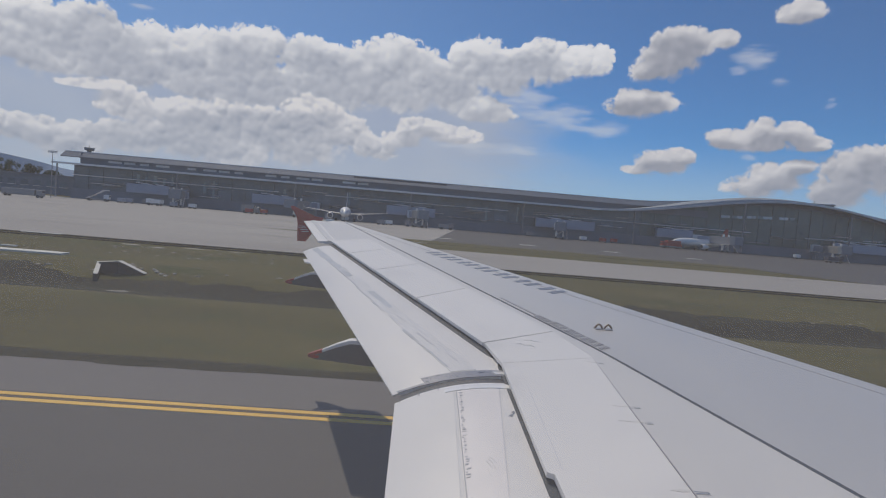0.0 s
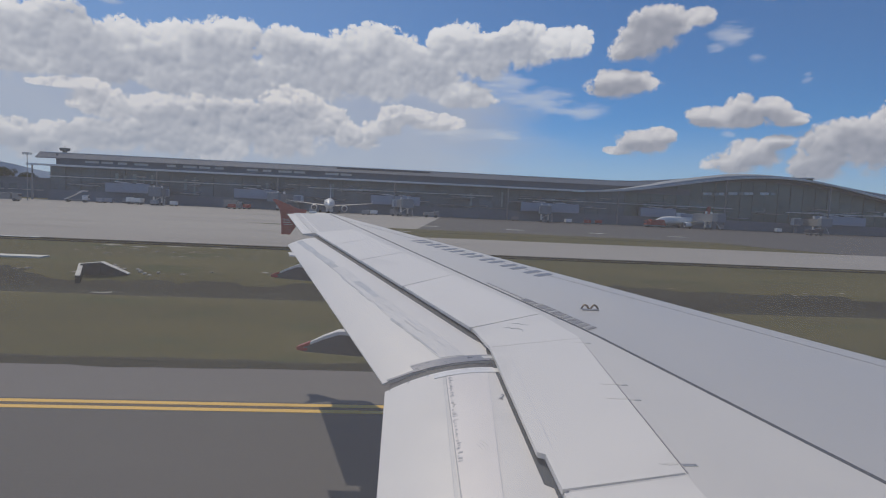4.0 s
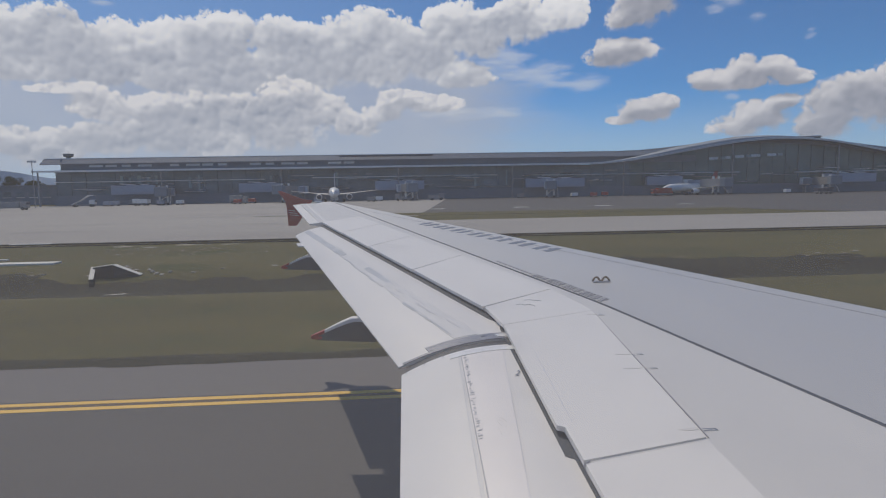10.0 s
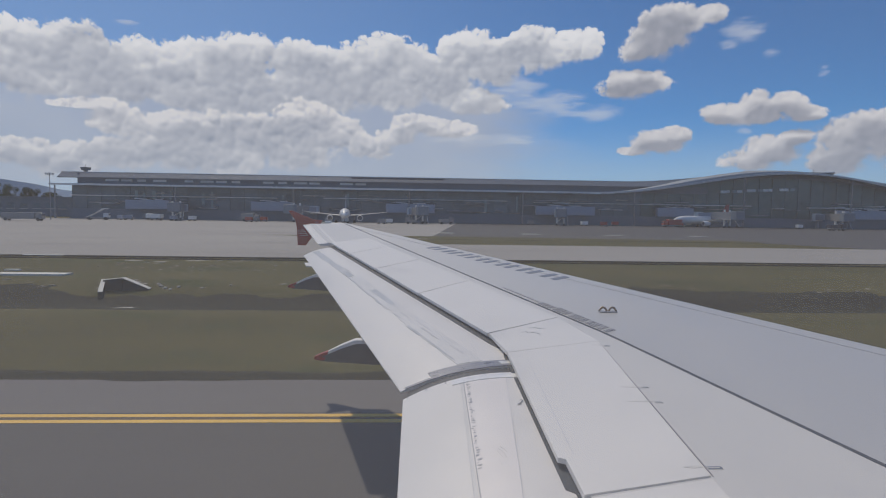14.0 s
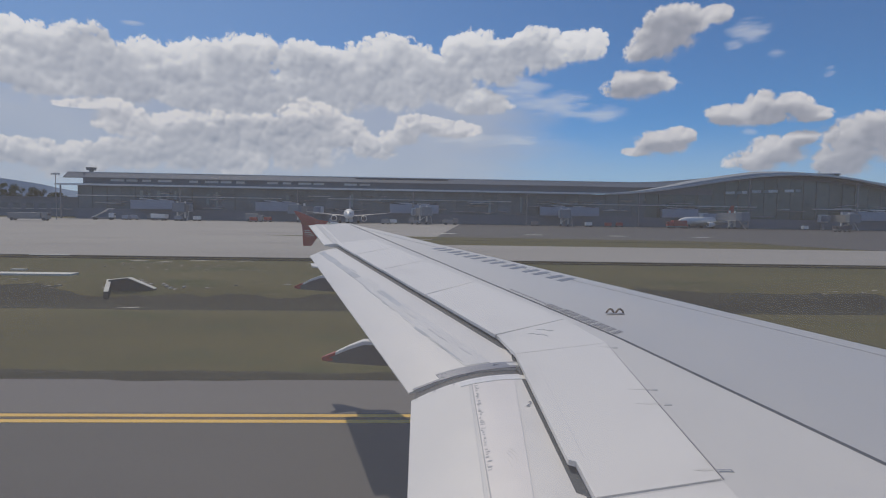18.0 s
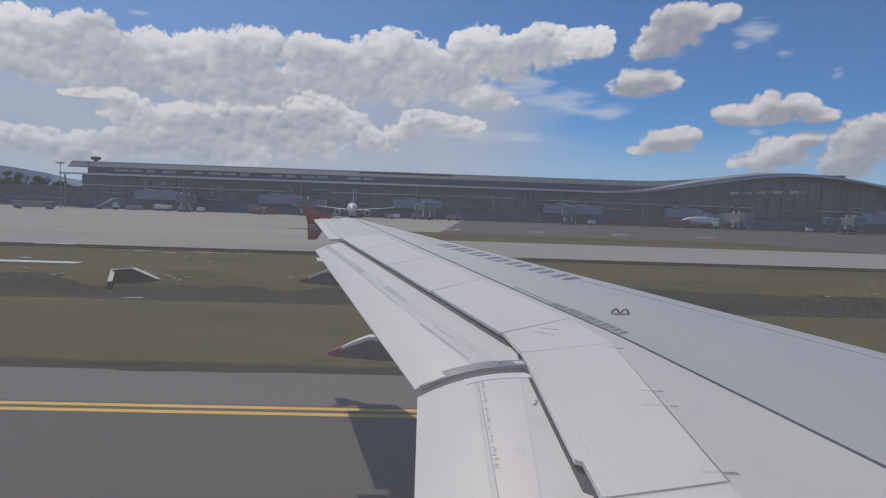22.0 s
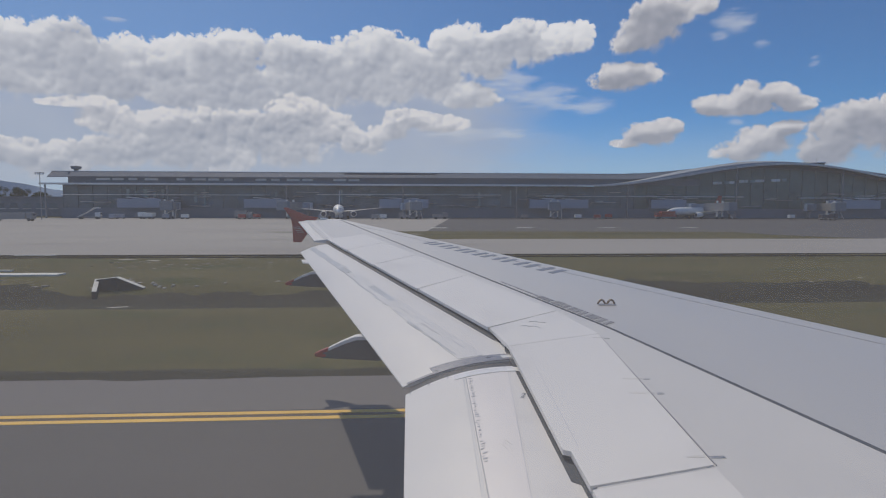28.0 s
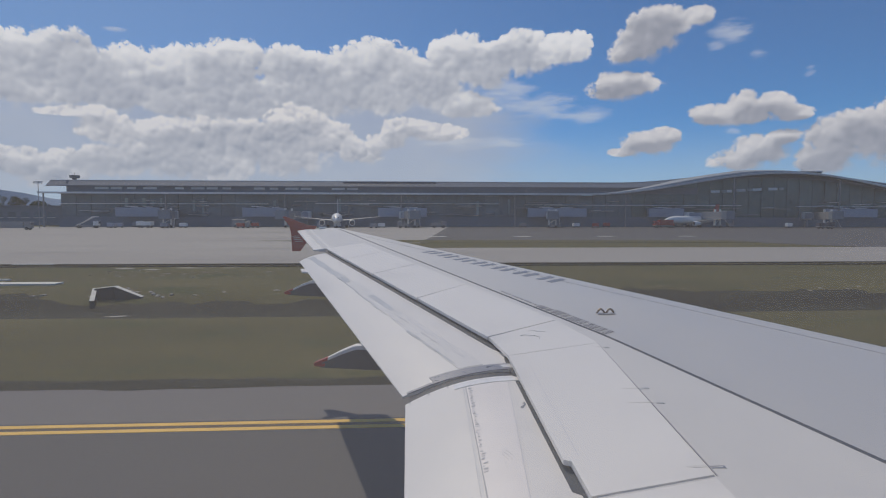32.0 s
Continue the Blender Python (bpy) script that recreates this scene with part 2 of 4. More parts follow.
FLAP = material("white_flap_paint", (0.72, 0.705, 0.695), 0.36, spread=0.035, big=0.8, small=6, bump=0.02, dirt=(0.58, 0.57, 0.57), dirt_amount=0.25)
BAND = material("worn_grey_band", (0.47, 0.49, 0.53), 0.35, spread=0.2, big=1.6, small=12, bump=0.05, dirt=(0.70, 0.70, 0.72), dirt_amount=0.8)
GLOSSY = material("glossy_white_flap_sheet", (0.78, 0.75, 0.742), 0.36, 0.0, spread=0.06, big=1.5, small=9, bump=0.06)
WEEDS = material("dark_ditch_grass", (0.042, 0.041, 0.030), 0.95, spread=0.4, big=0.3, small=4, bump=0.6, stretch=(0.4, 1, 1), spec=0.1)
GLARE = material("pale_sun_glare", (0.84, 0.82, 0.81), 0.3, spread=0.05, big=3, small=14, bump=0.03)
# pale colour paints the sun's glint along the silver rib edges
EDGE_GLINT = material("silver_edge_glint", (0.86, 0.85, 0.84), 0.2, 0.1, spread=0.1, big=3, small=14, bump=0.05, spec=0.8)
RUBBER_AND_SHADE = material("dark_rubber_and_slot_shade", (0.05, 0.06, 0.08), 0.6, spread=0.1, bump=0.05)
KINK_SHADE = material("flap_gap_shade", (0.06, 0.065, 0.08), 0.5, spread=0.15, big=2, small=12, bump=0.05)
JOINT = material("grey_joint_sealant", (0.30, 0.30, 0.33), 0.6, spread=0.1, bump=0.05)
INK = material("slate_blue_marking_paint", (0.16, 0.19, 0.25), 0.5, spread=0.1, bump=0.0)
MARK = material("light_grey_stencil", (0.58, 0.58, 0.61), 0.4, spread=0.2, big=3, small=40, bump=0.0)
STENCIL = material("pale_grey_stencil_paint", (0.385, 0.385, 0.41), 0.5, spread=0.2, bump=0.0)
FAINT = material("grey_stencil_paint", (0.40, 0.41, 0.45), 0.5, spread=0.15, bump=0.0)
RED = material("dull_red_paint", (0.36, 0.045, 0.04), 0.45, spread=0.08, bump=0.02)
BRONZE = material("bronze_fitting", (0.22, 0.17, 0.13), 0.4, 0.6, spread=0.15)
BELLY_SHADE = material("fairing_side_shade", (0.11, 0.11, 0.115), 0.55, spread=0.15)
HULL = material("white_fuselage_paint", (0.74, 0.74, 0.75), 0.35, spread=0.03, big=0.3, small=3, bump=0.0)
GRASS = material("dry_green_grass", (0.084, 0.077, 0.034), 0.9, spread=0.5, big=0.10, small=3.0, bump=0.6, stretch=(0.45, 1, 1), spec=0.1, dirt=(0.056, 0.066, 0.025), dirt_amount=0.9)
ASPHALT = material("grey_asphalt", (0.108, 0.105, 0.108), 0.85, spread=0.18, big=0.18, small=14, bump=0.3, stretch=(0.25, 1, 1), spec=0.25, dirt=(0.115, 0.113, 0.116), dirt_amount=0.5)
SHOULDER = material("worn_pale_asphalt", (0.158, 0.153, 0.155), 0.88, spread=0.16, big=0.2, small=12, bump=0.3, stretch=(0.25, 1, 1), spec=0.2)
DARK_ASPHALT = material("dark_apron_asphalt", (0.092, 0.092, 0.098), 0.85, spread=0.16, big=0.05, small=3, bump=0.2, stretch=(0.3, 1, 1), spec=0.2)
CONCRETE = material("pale_apron_concrete", (0.315, 0.305, 0.295), 0.85, spread=0.12, big=0.05, small=2, bump=0.2, stretch=(0.3, 1, 1), spec=0.2, dirt=(0.24, 0.232, 0.225), dirt_amount=0.5)
KERB = material("weathered_white_concrete", (0.62, 0.61, 0.57), 0.8, spread=0.15, big=1, small=9, bump=0.2)
DRAIN_WALL = material("dark_drain_concrete", (0.038, 0.041, 0.042), 0.9, spread=0.35, big=0.8, small=6, bump=0.4, spec=0.1)
EARTH = material("dark_damp_earth", (0.022, 0.020, 0.016), 0.95, spread=0.3, big=0.5, small=6, bump=0.5, spec=0.1)
YELLOW = material("yellow_road_paint", (0.68, 0.42, 0.075), 0.7, spread=0.14, big=0.6, small=9, bump=0.1)
BROWN = material("dark_brown_stain", (0.10, 0.07, 0.045), 0.8, spread=0.2, big=0.6, small=9, bump=0.1)
RUBBLE = material("weathered_pale_stone", (0.36, 0.34, 0.30), 0.9, spread=0.3, big=0.6, small=9, bump=0.2, spec=0.1)
WHITE_PAINT = material("white_road_paint", (0.66, 0.66, 0.63), 0.7, spread=0.15, big=0.6, small=9, bump=0.1)
# blue-grey lift in the facade glass colour stands in for distance haze
GLASS = material("hazy_blue_grey_facade_glass", (0.10, 0.148, 0.195), 0.3, spread=0.4, big=0.06, small=0.6, bump=0.02, spec=0.6)
# pale opaque colour; at the windows it stands for sky seen through
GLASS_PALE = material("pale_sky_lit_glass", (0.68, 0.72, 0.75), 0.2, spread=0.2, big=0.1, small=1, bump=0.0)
HALL_GLASS = material("green_tinted_hall_glass", (0.062, 0.120, 0.128), 0.3, spread=0.35, big=0.06, small=0.6, bump=0.02, spec=0.6)
SKY_STRIP = material("pale_green_sky_glass", (0.22, 0.32, 0.37), 0.3, spread=0.2, big=0.1, small=1, bump=0.0)
PALE_BAND = material("pale_worn_flap_band", (0.65, 0.645, 0.65), 0.34, spread=0.12, big=2.2, small=12, bump=0.04, dirt=(0.70, 0.69, 0.685), dirt_amount=0.8)
RIB = material("dull_metal_rib", (0.30, 0.30, 0.32), 0.3, 0.35, spread=0.12, big=2, small=14, bump=0.02)
SMUDGE = material("brown_grease_smudge", (0.66, 0.645, 0.63), 0.5, spread=0.1, big=3, small=14, bump=0.02)
ROOF = material("blue_grey_metal_roof", (0.165, 0.195, 0.245), 0.7, 0.0, spread=0.14, big=0.04, small=0.7, bump=0.05, stretch=(1, 0.2, 0.2), spec=0.12)
FASCIA = material("light_metal_fascia", (0.72, 0.73, 0.75), 0.45, 0.1, spread=0.1, big=0.05, small=0.6, bump=0.0)
ROOF_EDGE = material("dull_metal_roof_edge", (0.30, 0.33, 0.37), 0.6, 0.0, spread=0.12, big=0.05, small=0.6, bump=0.0)
PANEL_BLUE = material("pale_blue_cladding", (0.33, 0.37, 0.46), 0.6, spread=0.12, big=0.1, small=1, bump=0.05)
STEEL = material("grey_painted_steel", (0.26, 0.27, 0.29), 0.5, 0.2, spread=0.15, big=0.5, small=4, bump=0.05)
# the walls' blue-grey likewise has haze mixed into its colour
WALL = material("hazy_shadowed_grey_wall", (0.165, 0.205, 0.26), 0.7, spread=0.15, big=0.07, small=0.8, bump=0.05)
WHITE = material("white_vehicle_paint", (0.75, 0.75, 0.75), 0.4, spread=0.05, bump=0.0)
BLACK = material("black_rubber", (0.025, 0.025, 0.027), 0.7, spread=0.2, bump=0.05)
NAVY = material("dark_navy_paint", (0.04, 0.045, 0.07), 0.45, spread=0.1, bump=0.0)
BARK = material("brown_bark", (0.12, 0.09, 0.065), 0.9, spread=0.25, big=1, small=8, bump=0.4)
LEAF = material("dark_green_leaves", (0.05, 0.075, 0.035), 0.8, spread=0.35, big=0.3, small=2, bump=0.1, spec=0.2)
RIDGE = material("hazy_blue_hillside", (0.24, 0.31, 0.42), 0.95, spread=0.1, big=0.002, small=0.02, bump=0.0, spec=0.0)


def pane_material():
    """Clear acrylic; added scattering lays a haze veil that lifts dark tones."""
    m = bpy.data.materials.new("haze_veil_acrylic")
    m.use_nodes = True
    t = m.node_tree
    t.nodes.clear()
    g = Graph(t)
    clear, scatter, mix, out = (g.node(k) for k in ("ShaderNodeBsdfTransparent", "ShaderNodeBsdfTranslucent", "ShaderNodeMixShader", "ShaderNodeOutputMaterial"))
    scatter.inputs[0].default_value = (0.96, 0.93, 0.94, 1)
    veil_noise, _ = g.noise(g.node("ShaderNodeTexCoord").outputs["Object"], 9.0, 3)
    g.put(mix.inputs[0], g.math("MULTIPLY_ADD", veil_noise, 0.03, 0.078))
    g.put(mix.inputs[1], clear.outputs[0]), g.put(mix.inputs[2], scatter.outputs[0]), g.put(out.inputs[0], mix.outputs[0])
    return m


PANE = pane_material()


# ---- mesh helpers ----
def part(name, bm, mat, parent=None, label="", smooth=False):
    me = bpy.data.meshes.new(name)
    bmesh.ops.recalc_face_normals(bm, faces=bm.faces)
    if smooth:
        for f in bm.faces:
            f.smooth = True
    bm.to_mesh(me)
    bm.free()
    me.materials.append(mat)
    ob = new(name, me)
    if smooth:
        me.set_sharp_from_angle(angle=radians(40))
    if parent is not None:
        ob.parent = parent
    if label:
        ob["label"] = label
    return ob


def thing(name, label, category, at=(0, 0, 0), turn=0.0, group="", kind=""):
    e = new(name)
    e.matrix_basis = pose(*at, 0, 0, turn)
    return tagged(e, label, category, group, kind)


def box(x0, x1, y0, y1, z0, z1, bevel=0.0, bm=None):
    bm = bm or bmesh.new()
    v = [bm.verts.new(p) for p in ((x0, y0, z0), (x1, y0, z0), (x1, y1, z0), (x0, y1, z0), (x0, y0, z1), (x1, y0, z1), (x1, y1, z1), (x0, y1, z1))]
    fs = [bm.faces.new([v[i] for i in q]) for q in ((3, 2, 1, 0), (4, 5, 6, 7), (0, 1, 5, 4), (1, 2, 6, 5), (2, 3, 7, 6), (3, 0, 4, 7))]
    if bevel:
        bmesh.ops.bevel(bm, geom=list({e for f in fs for e in f.edges}), offset=bevel, segments=2, affect="EDGES", profile=0.5)
    return bm


def prism(points, thick, bm=None):
    """A plate: top outline as 3D points, walls straight down."""
    bm = bm or bmesh.new()
    top = [bm.verts.new(p) for p in points]
    low = [bm.verts.new((p[0], p[1], p[2] - thick)) for p in points]
    bm.faces.new(top), bm.faces.new(low[::-1])
    n = len(points)
    for i in range(n):
        bm.faces.new((top[i], low[i], low[(i + 1) % n], top[(i + 1) % n]))
    return bm


def tube(a, b, r0, r1=None, n=10, bm=None):
    bm = bm or bmesh.new()
    a, b = Vector(a), Vector(b)
    r1 = r0 if r1 is None else r1
    q = (b - a).to_track_quat("Z", "Y")
    rings = [[bm.verts.new(c + q @ Vector((r * math.cos(k * math.tau / n), r * math.sin(k * math.tau / n), 0))) for k in range(n)] for c, r in ((a, r0), (b, r1))]
    for k in range(n):
        bm.faces.new((rings[0][k], rings[0][(k + 1) % n], rings[1][(k + 1) % n], rings[1][k]))
    bm.faces.new(rings[0][::-1]), bm.faces.new(rings[1])
    return bm


def loft(rings, closed=True, caps=True, bm=None):
    bm = bm or bmesh.new()
    vs = [[bm.verts.new(p) for p in r] for r in rings]
    n = len(vs[0])
    for a, b in zip(vs, vs[1:]):
        for k in range(n if closed else n - 1):
            bm.faces.new((a[k], a[(k + 1) % n], b[(k + 1) % n], b[k]))
    if caps and closed:
        bm.faces.new(vs[0][::-1]), bm.faces.new(vs[-1])
    return bm


def lathe_x(profile, n=24, cy=0.0):
    """Round body along x: (x, radius, centre height)."""
    return loft([[(x, cy + r * math.cos(k * math.tau / n), z + r * math.sin(k * math.tau / n)) for k in range(n)] for x, r, z in profile])


def lerp(a, b, t):
    return a + (b - a) * t


# ---- ground ----
def ditch(x, y):
    """Shallow drainage ditch between the taxiways."""
    d = 0.0
    for c, w, h in ((30.5, 3.2, 0.75),):
        d -= h * math.exp(-((y - c - 0.7 * noise.noise((x * 0.04, 0, 3))) / w) ** 2)
    return d


def build_ground():
    bm = bmesh.new()
    xs = [-4500, -1500, -600] + [-300 + 4 * i for i in range(151)] + [600, 1500, 4500]
    ys = [-1500, -200, 10] + [14.0 + 0.9 * i for i in range(48)] + [58, 80, 100, 240, 600, 1800, 4600]
    vs = [[bm.verts.new((x, y, -0.03 + (ditch(x, y) + 0.07 * noise.noise((x * 0.15, y * 0.5, 0)) - 0.03 if 14.5 < y < 55 else 0.0))) for x in xs] for y in ys]
    for a, b in zip(vs, vs[1:]):
        for k in range(len(xs) - 1):
            bm.faces.new((a[k], a[k + 1], b[k + 1], b[k]))
    tagged(part("ground", bm, GRASS, smooth=True), "flat airfield ground of dry green grass with a shallow ditch", "ground", kind="structure")


def pavement(name, outline, mat, label, z=0.0, kind="structure"):
    return tagged(part(name, prism([(x, y, z) for x, y in outline], 0.06 + z), mat), label, "pavement" if "taxi" not in label else "taxiway", kind=kind)


def build_pavements():
    pavement("road", [(-600, -60), (600, -60), (600, 12.36), (-600, 12.36)], ASPHALT, "grey asphalt taxiway with a double yellow edge line")
    pavement("road_shoulder", [(-600, 12.36), (600, 12.36), (600, 14.8), (-600, 14.8)], SHOULDER, "lighter worn asphalt shoulder of the taxiway")
    pavement("road_far", [(-600, 56.0), (600, 52.8), (600, 80.5), (-600, 80.5)], CONCRETE, "pale concrete taxiway parallel to the grass strip")
    pavement("pavement_gap", [(-95, 80.5), (-4, 80.5), (-1, 96), (-98, 96)], CONCRETE, "pale concrete crossing between two grass islands", 0.002)
    pavement("apron", [(-600, 96), (2, 96), (18, 252), (-600, 252)], CONCRETE, "pale concrete apron in front of the terminal")
    pavement("apron_east", [(2, 96), (600, 96), (600, 252), (18, 252)], DARK_ASPHALT, "dark asphalt apron in front of the central hall")
    pavement("road_link", [(68, 80.5), (600, 80.5), (600, 96), (60, 96)], DARK_ASPHALT, "dark asphalt link past the grass island", 0.002)
    pavement("ground_island", [(-28, 105), (-10, 99.5), (4, 96.3), (62, 96.3), (60, 104), (20, 107), (-8, 107.5)], GRASS, "low dry grass island tapering between the pavements", 0.01)
    # junction further along the taxiway
    pavement("road_junction", [(128, 14.3), (600, 14.3), (600, 53), (112, 53), (116, 40), (121, 26)], ASPHALT, "asphalt taxiway junction branching to the apron", 0.001)
    for name, y in (("edge_line", 12.18), ("edge_line", 11.84)):
        tagged(part(name, box(-500, 500, y - 0.085, y + 0.085, -0.01, 0.006), YELLOW), "yellow painted taxiway edge line", "line", "edge lines", "structure")
    tagged(part("line_gap", box(-500, 500, 11.93, 12.09, -0.01, 0.004), BROWN), "dark brown band between the two yellow lines", "line", kind="structure")
    for off, wide in ((0.1, 0.9), (2.3, 0.7)):
        tagged(part("shoulder_line", prism([(-600, 55.95 - off - wide, 0.012), (600, 52.75 - off - wide, 0.012), (600, 52.75 - off, 0.012), (-600, 55.95 - off, 0.012)], 0.06), EARTH), "dark earth seam beside the concrete taxiway", "edge", "edge seams", "structure")
    for i in range(4, 9):
        x = -90 + 19 * i
        tagged(part("apron_dash", prism([(x, 126, 0.008), (x + 3.6, 126, 0.008), (x + 3.1, 127.6, 0.008), (x - 0.5, 127.6, 0.008)], 0.02), WHITE_PAINT), "white painted dash on the apron", "marking", "apron dashes", "structure")


def dark_strip(name, centre, half, label, seed):
    """A ragged strip of darker growth along x."""
    bm = bmesh.new()
    rows = []
    for i in range(601):
        x = -300 + 1.0 * i
        w = half * (1 + 0.5 * noise.noise((x * 0.06, seed, 0)) + 0.5 * noise.noise((x * 0.2, seed, 5)) + 0.25 * noise.noise((x * 0.9, seed, 2)))
        c = centre + 0.5 * half * noise.noise((x * 0.03, seed, 9))
        row = []
        for k in range(9):
            y = c + w * (k / 4 - 1)
            row.append((x, y, -0.10 + ditch(x, y) + 0.17 * (1 - abs(k / 4 - 1)) ** 0.6 + 0.07 * noise.noise((x * 0.5, y * 1.5, seed)) + 0.05 * noise.noise((x * 1.7, y * 2.5, seed))))
        rows.append(row)
    tagged(part(name, loft(rows, closed=False), WEEDS, smooth=True), label, "grass", kind="stuff")


build_ground()
build_pavements()
dark_strip("ditch_growth", 31.0, 3.4, "dark growth along the shallow ditch", 3)
dark_strip("verge_growth", 15.2, 0.55, "dark rough grass along the taxiway edge", 8)


# ---- our aircraft: wing, flaps, fuselage ----
def top(x, y):
    """Height of the wing's upper skin."""
    return 2.93 + 0.078 * y


def spoiler_te(y):
    return 0.78 if y < 4.6 else 0.70 - 0.381 * (y - 4.95)


def flap_te(y):
    return -0.05 if y < 4.2 else -0.05 - 0.309 * (y - 4.25)


def leading(y):
    return 4.02 - 0.569 * (y - 4.77)


def seam(y):
    """The dark joint between the front and rear skin panels."""
    return 2.39 - 0.285 * (y - 2.79) if y < 4.98 else 1.766 - 0.365 * (y - 4.98)


def ribbon(fa, fb, y0, y1, z, n=24):
    """A strip on the wing between two lines x = fa(y) and x = fb(y)."""
    bm = bmesh.new()
    rows = []
    for i in range(n + 1):
        y = lerp(y0, y1, i / n)
        a, b = fa(y), fb(y)
        rows.append([(a, y, top(a, y) + z - 0.004), (a, y, top(a, y) + z), (b, y, top(b, y) + z), (b, y, top(b, y) + z - 0.004)])
    return loft(rows)


def build_wing():
    plane = thing("airliner", "grey-white airliner with one long wing, standing on the taxiway", "airplane")
    rings = []
    for i in range(41):
        y = lerp(-0.9, 15.0, i / 40)
        te, le = spoiler_te(y) + 0.03, leading(y)
        if y > 11.0:
            te = -1.52 - 0.275 * (y - 10.95)
        r = lerp(0.30, 0.07, max(0, y) / 15)
        drop = 0.10 * max(0, (y - 10.9) / 4.1)
        ring = [(te, y, top(te, y) - drop), (lerp(te, le, 0.3), y, top(0, y) - 0.5 * drop), (lerp(te, le, 0.6), y, top(0, y)), (le - 0.5 * r, y, top(0, y))]
        for k in range(1, 8):
            a = k / 8 * math.pi
            ring.append((le - 0.5 * r + r * math.sin(a), y, top(0, y) - 0.55 * r * (1 - math.cos(a))))
        thick = 1.1 * r
        ring += [(lerp(te, le, 0.75), y, top(0, y) - thick * 1.6), (lerp(te, le, 0.4), y, top(0, y) - thick * 1.5), (te, y, top(0, y) - drop - 0.04)]
        rings.append(ring)
    part("wing_skin", loft(rings), WING, plane, "smooth grey-white upper wing skin", smooth=True)
    part("rear_skin", ribbon(lambda y: spoiler_te(y) + 0.05 if y < 10.9 else -1.62 - 0.28 * (y - 10.9), lambda y: seam(y) - 0.012, -0.6, 14.6, 0.006, 60), REAR, plane, "pale rear skin behind the dark joint")
    # rear panels and spoilers
    edges = ((4.99, 5.55), (6.59, 7.40), (8.20, 9.07), (9.59, 10.54), (10.95, 11.75))
    hinge = lambda y: 1.44 - 0.384 * (y - 5.55)
    for (a0, b0), (a1, b1) in zip(edges, edges[1:]):
        g = 0.006
        pts = [(spoiler_te(a0 + g) - 0.008, a0 + g), (hinge(b0 + g), b0 + g), (hinge(b1 - g), b1 - g), (spoiler_te(a1 - g) + 0.004, a1 - g)]
        part("spoiler", prism([(x, y, top(x, y) + 0.014) for x, y in pts], 0.028), PANEL, plane)
    pts = [(0.80, 2.465), (1.46, 2.62), (1.60, 4.77), (0.77, 4.46), (0.762, 2.80), (0.80, 2.78)]
    sp = part("spoiler", prism([(x, y, top(x, y) + 0.014) for x, y in pts], 0.028), PANEL, plane, "large white inboard spoiler panel")
    pts = [(0.77, 4.472), (1.61, 4.782), (1.435, 5.542), (0.69, 4.982)]
    part("fixed_panel", prism([(x, y, top(x, y) + 0.013) for x, y in pts], 0.028), PANEL, plane)
    pts = [(0.80, -0.5), (1.40, -0.4), (1.455, 2.59), (0.80, 2.435)]
    part("root_panel", prism([(x, y, top(x, y) + 0.013) for x, y in pts], 0.028), PANEL, plane)
    part("panel_joint", ribbon(lambda y: 0.848 + 0.033 * (y - 2.8), lambda y: 0.8525 + 0.033 * (y - 2.8), 2.83, 4.3, 0.0145), MARK, plane)
    # dried sealant runs on the fixed panel
    for x0, y0, pts in ((0.98, 5.02, ((0, 0), (0.05, 0.02), (0.07, -0.02), (0.12, 0.0), (0.16, -0.05), (0.15, -0.10))), (1.08, 5.16, ((0, 0), (0.06, 0.015), (0.09, -0.02), (0.15, -0.03)))):
        for (ax, ay), (bx, by) in zip(pts, pts[1:]):
            part("sealant_run", tube((x0 + ax, y0 + ay, top(0, y0 + ay) + 0.0135), (x0 + bx, y0 + by, top(0, y0 + by) + 0.0135), 0.003, n=6), FAINT, plane)
    # hinge fittings of the inboard spoiler
    for x, y, w in ((1.49, 2.70, 0.075), (1.565, 3.50, 0.045), (1.58, 3.75, 0.04), (1.62, 4.66, 0.045)):
        h = top(x, y)
        f = part("hinge_fitting", box(x - 0.01, x + w, y - 0.014, y + 0.014, h, h + 0.0085, 0.002), PANEL, plane)
        for s in (-1, 1):
            part("hinge_slot", box(x - 0.004, x + w - 0.006, y + 0.008 * s - 0.004, y + 0.008 * s + 0.004, h + 0.006, h + 0.010, 0.001), INK if w > 0.07 else FAINT, f)
        part("hinge_pin", tube((x + w - 0.008, y - 0.010, h + 0.008), (x + w - 0.008, y + 0.010, h + 0.008), 0.004), INK if w > 0.07 else FAINT, f)
    part("hinge_strip", ribbon(lambda y: 1.475 + 0.06 * (y - 2.7), lambda y: 1.481 + 0.06 * (y - 2.7), 2.62, 4.72, 0.012), JOINT, plane)
    part("seam_strip", ribbon(lambda y: seam(y) - 0.017, lambda y: seam(y) + 0.017, -0.5, 14.7, 0.008, 60), RUBBER_AND_SHADE, plane, "dark rubber joint along the wing")
    part("tip_seam", ribbon(lambda y: -0.78 - 0.42 * (y - 10.9), lambda y: -0.755 - 0.42 * (y - 10.9), 10.9, 14.6, 0.004), JOINT, plane)
    part("leading_edge_joint", ribbon(lambda y: leading(y) - 0.33, lambda y: leading(y) - 0.322, 1.0, 14.5, 0.003, 40), JOINT, plane)
    # aileron
    rows = []
    for i in range(9):
        y = lerp(10.98, 14.55, i / 8)
        te = -1.82 - 0.275 * (y - 10.95)
        rows.append([(te + 0.34, y, top(0, y) + 0.010), (te, y, top(0, y) - 0.02), (te, y, top(0, y) - 0.04), (te + 0.34, y, top(0, y) - 0.09)])
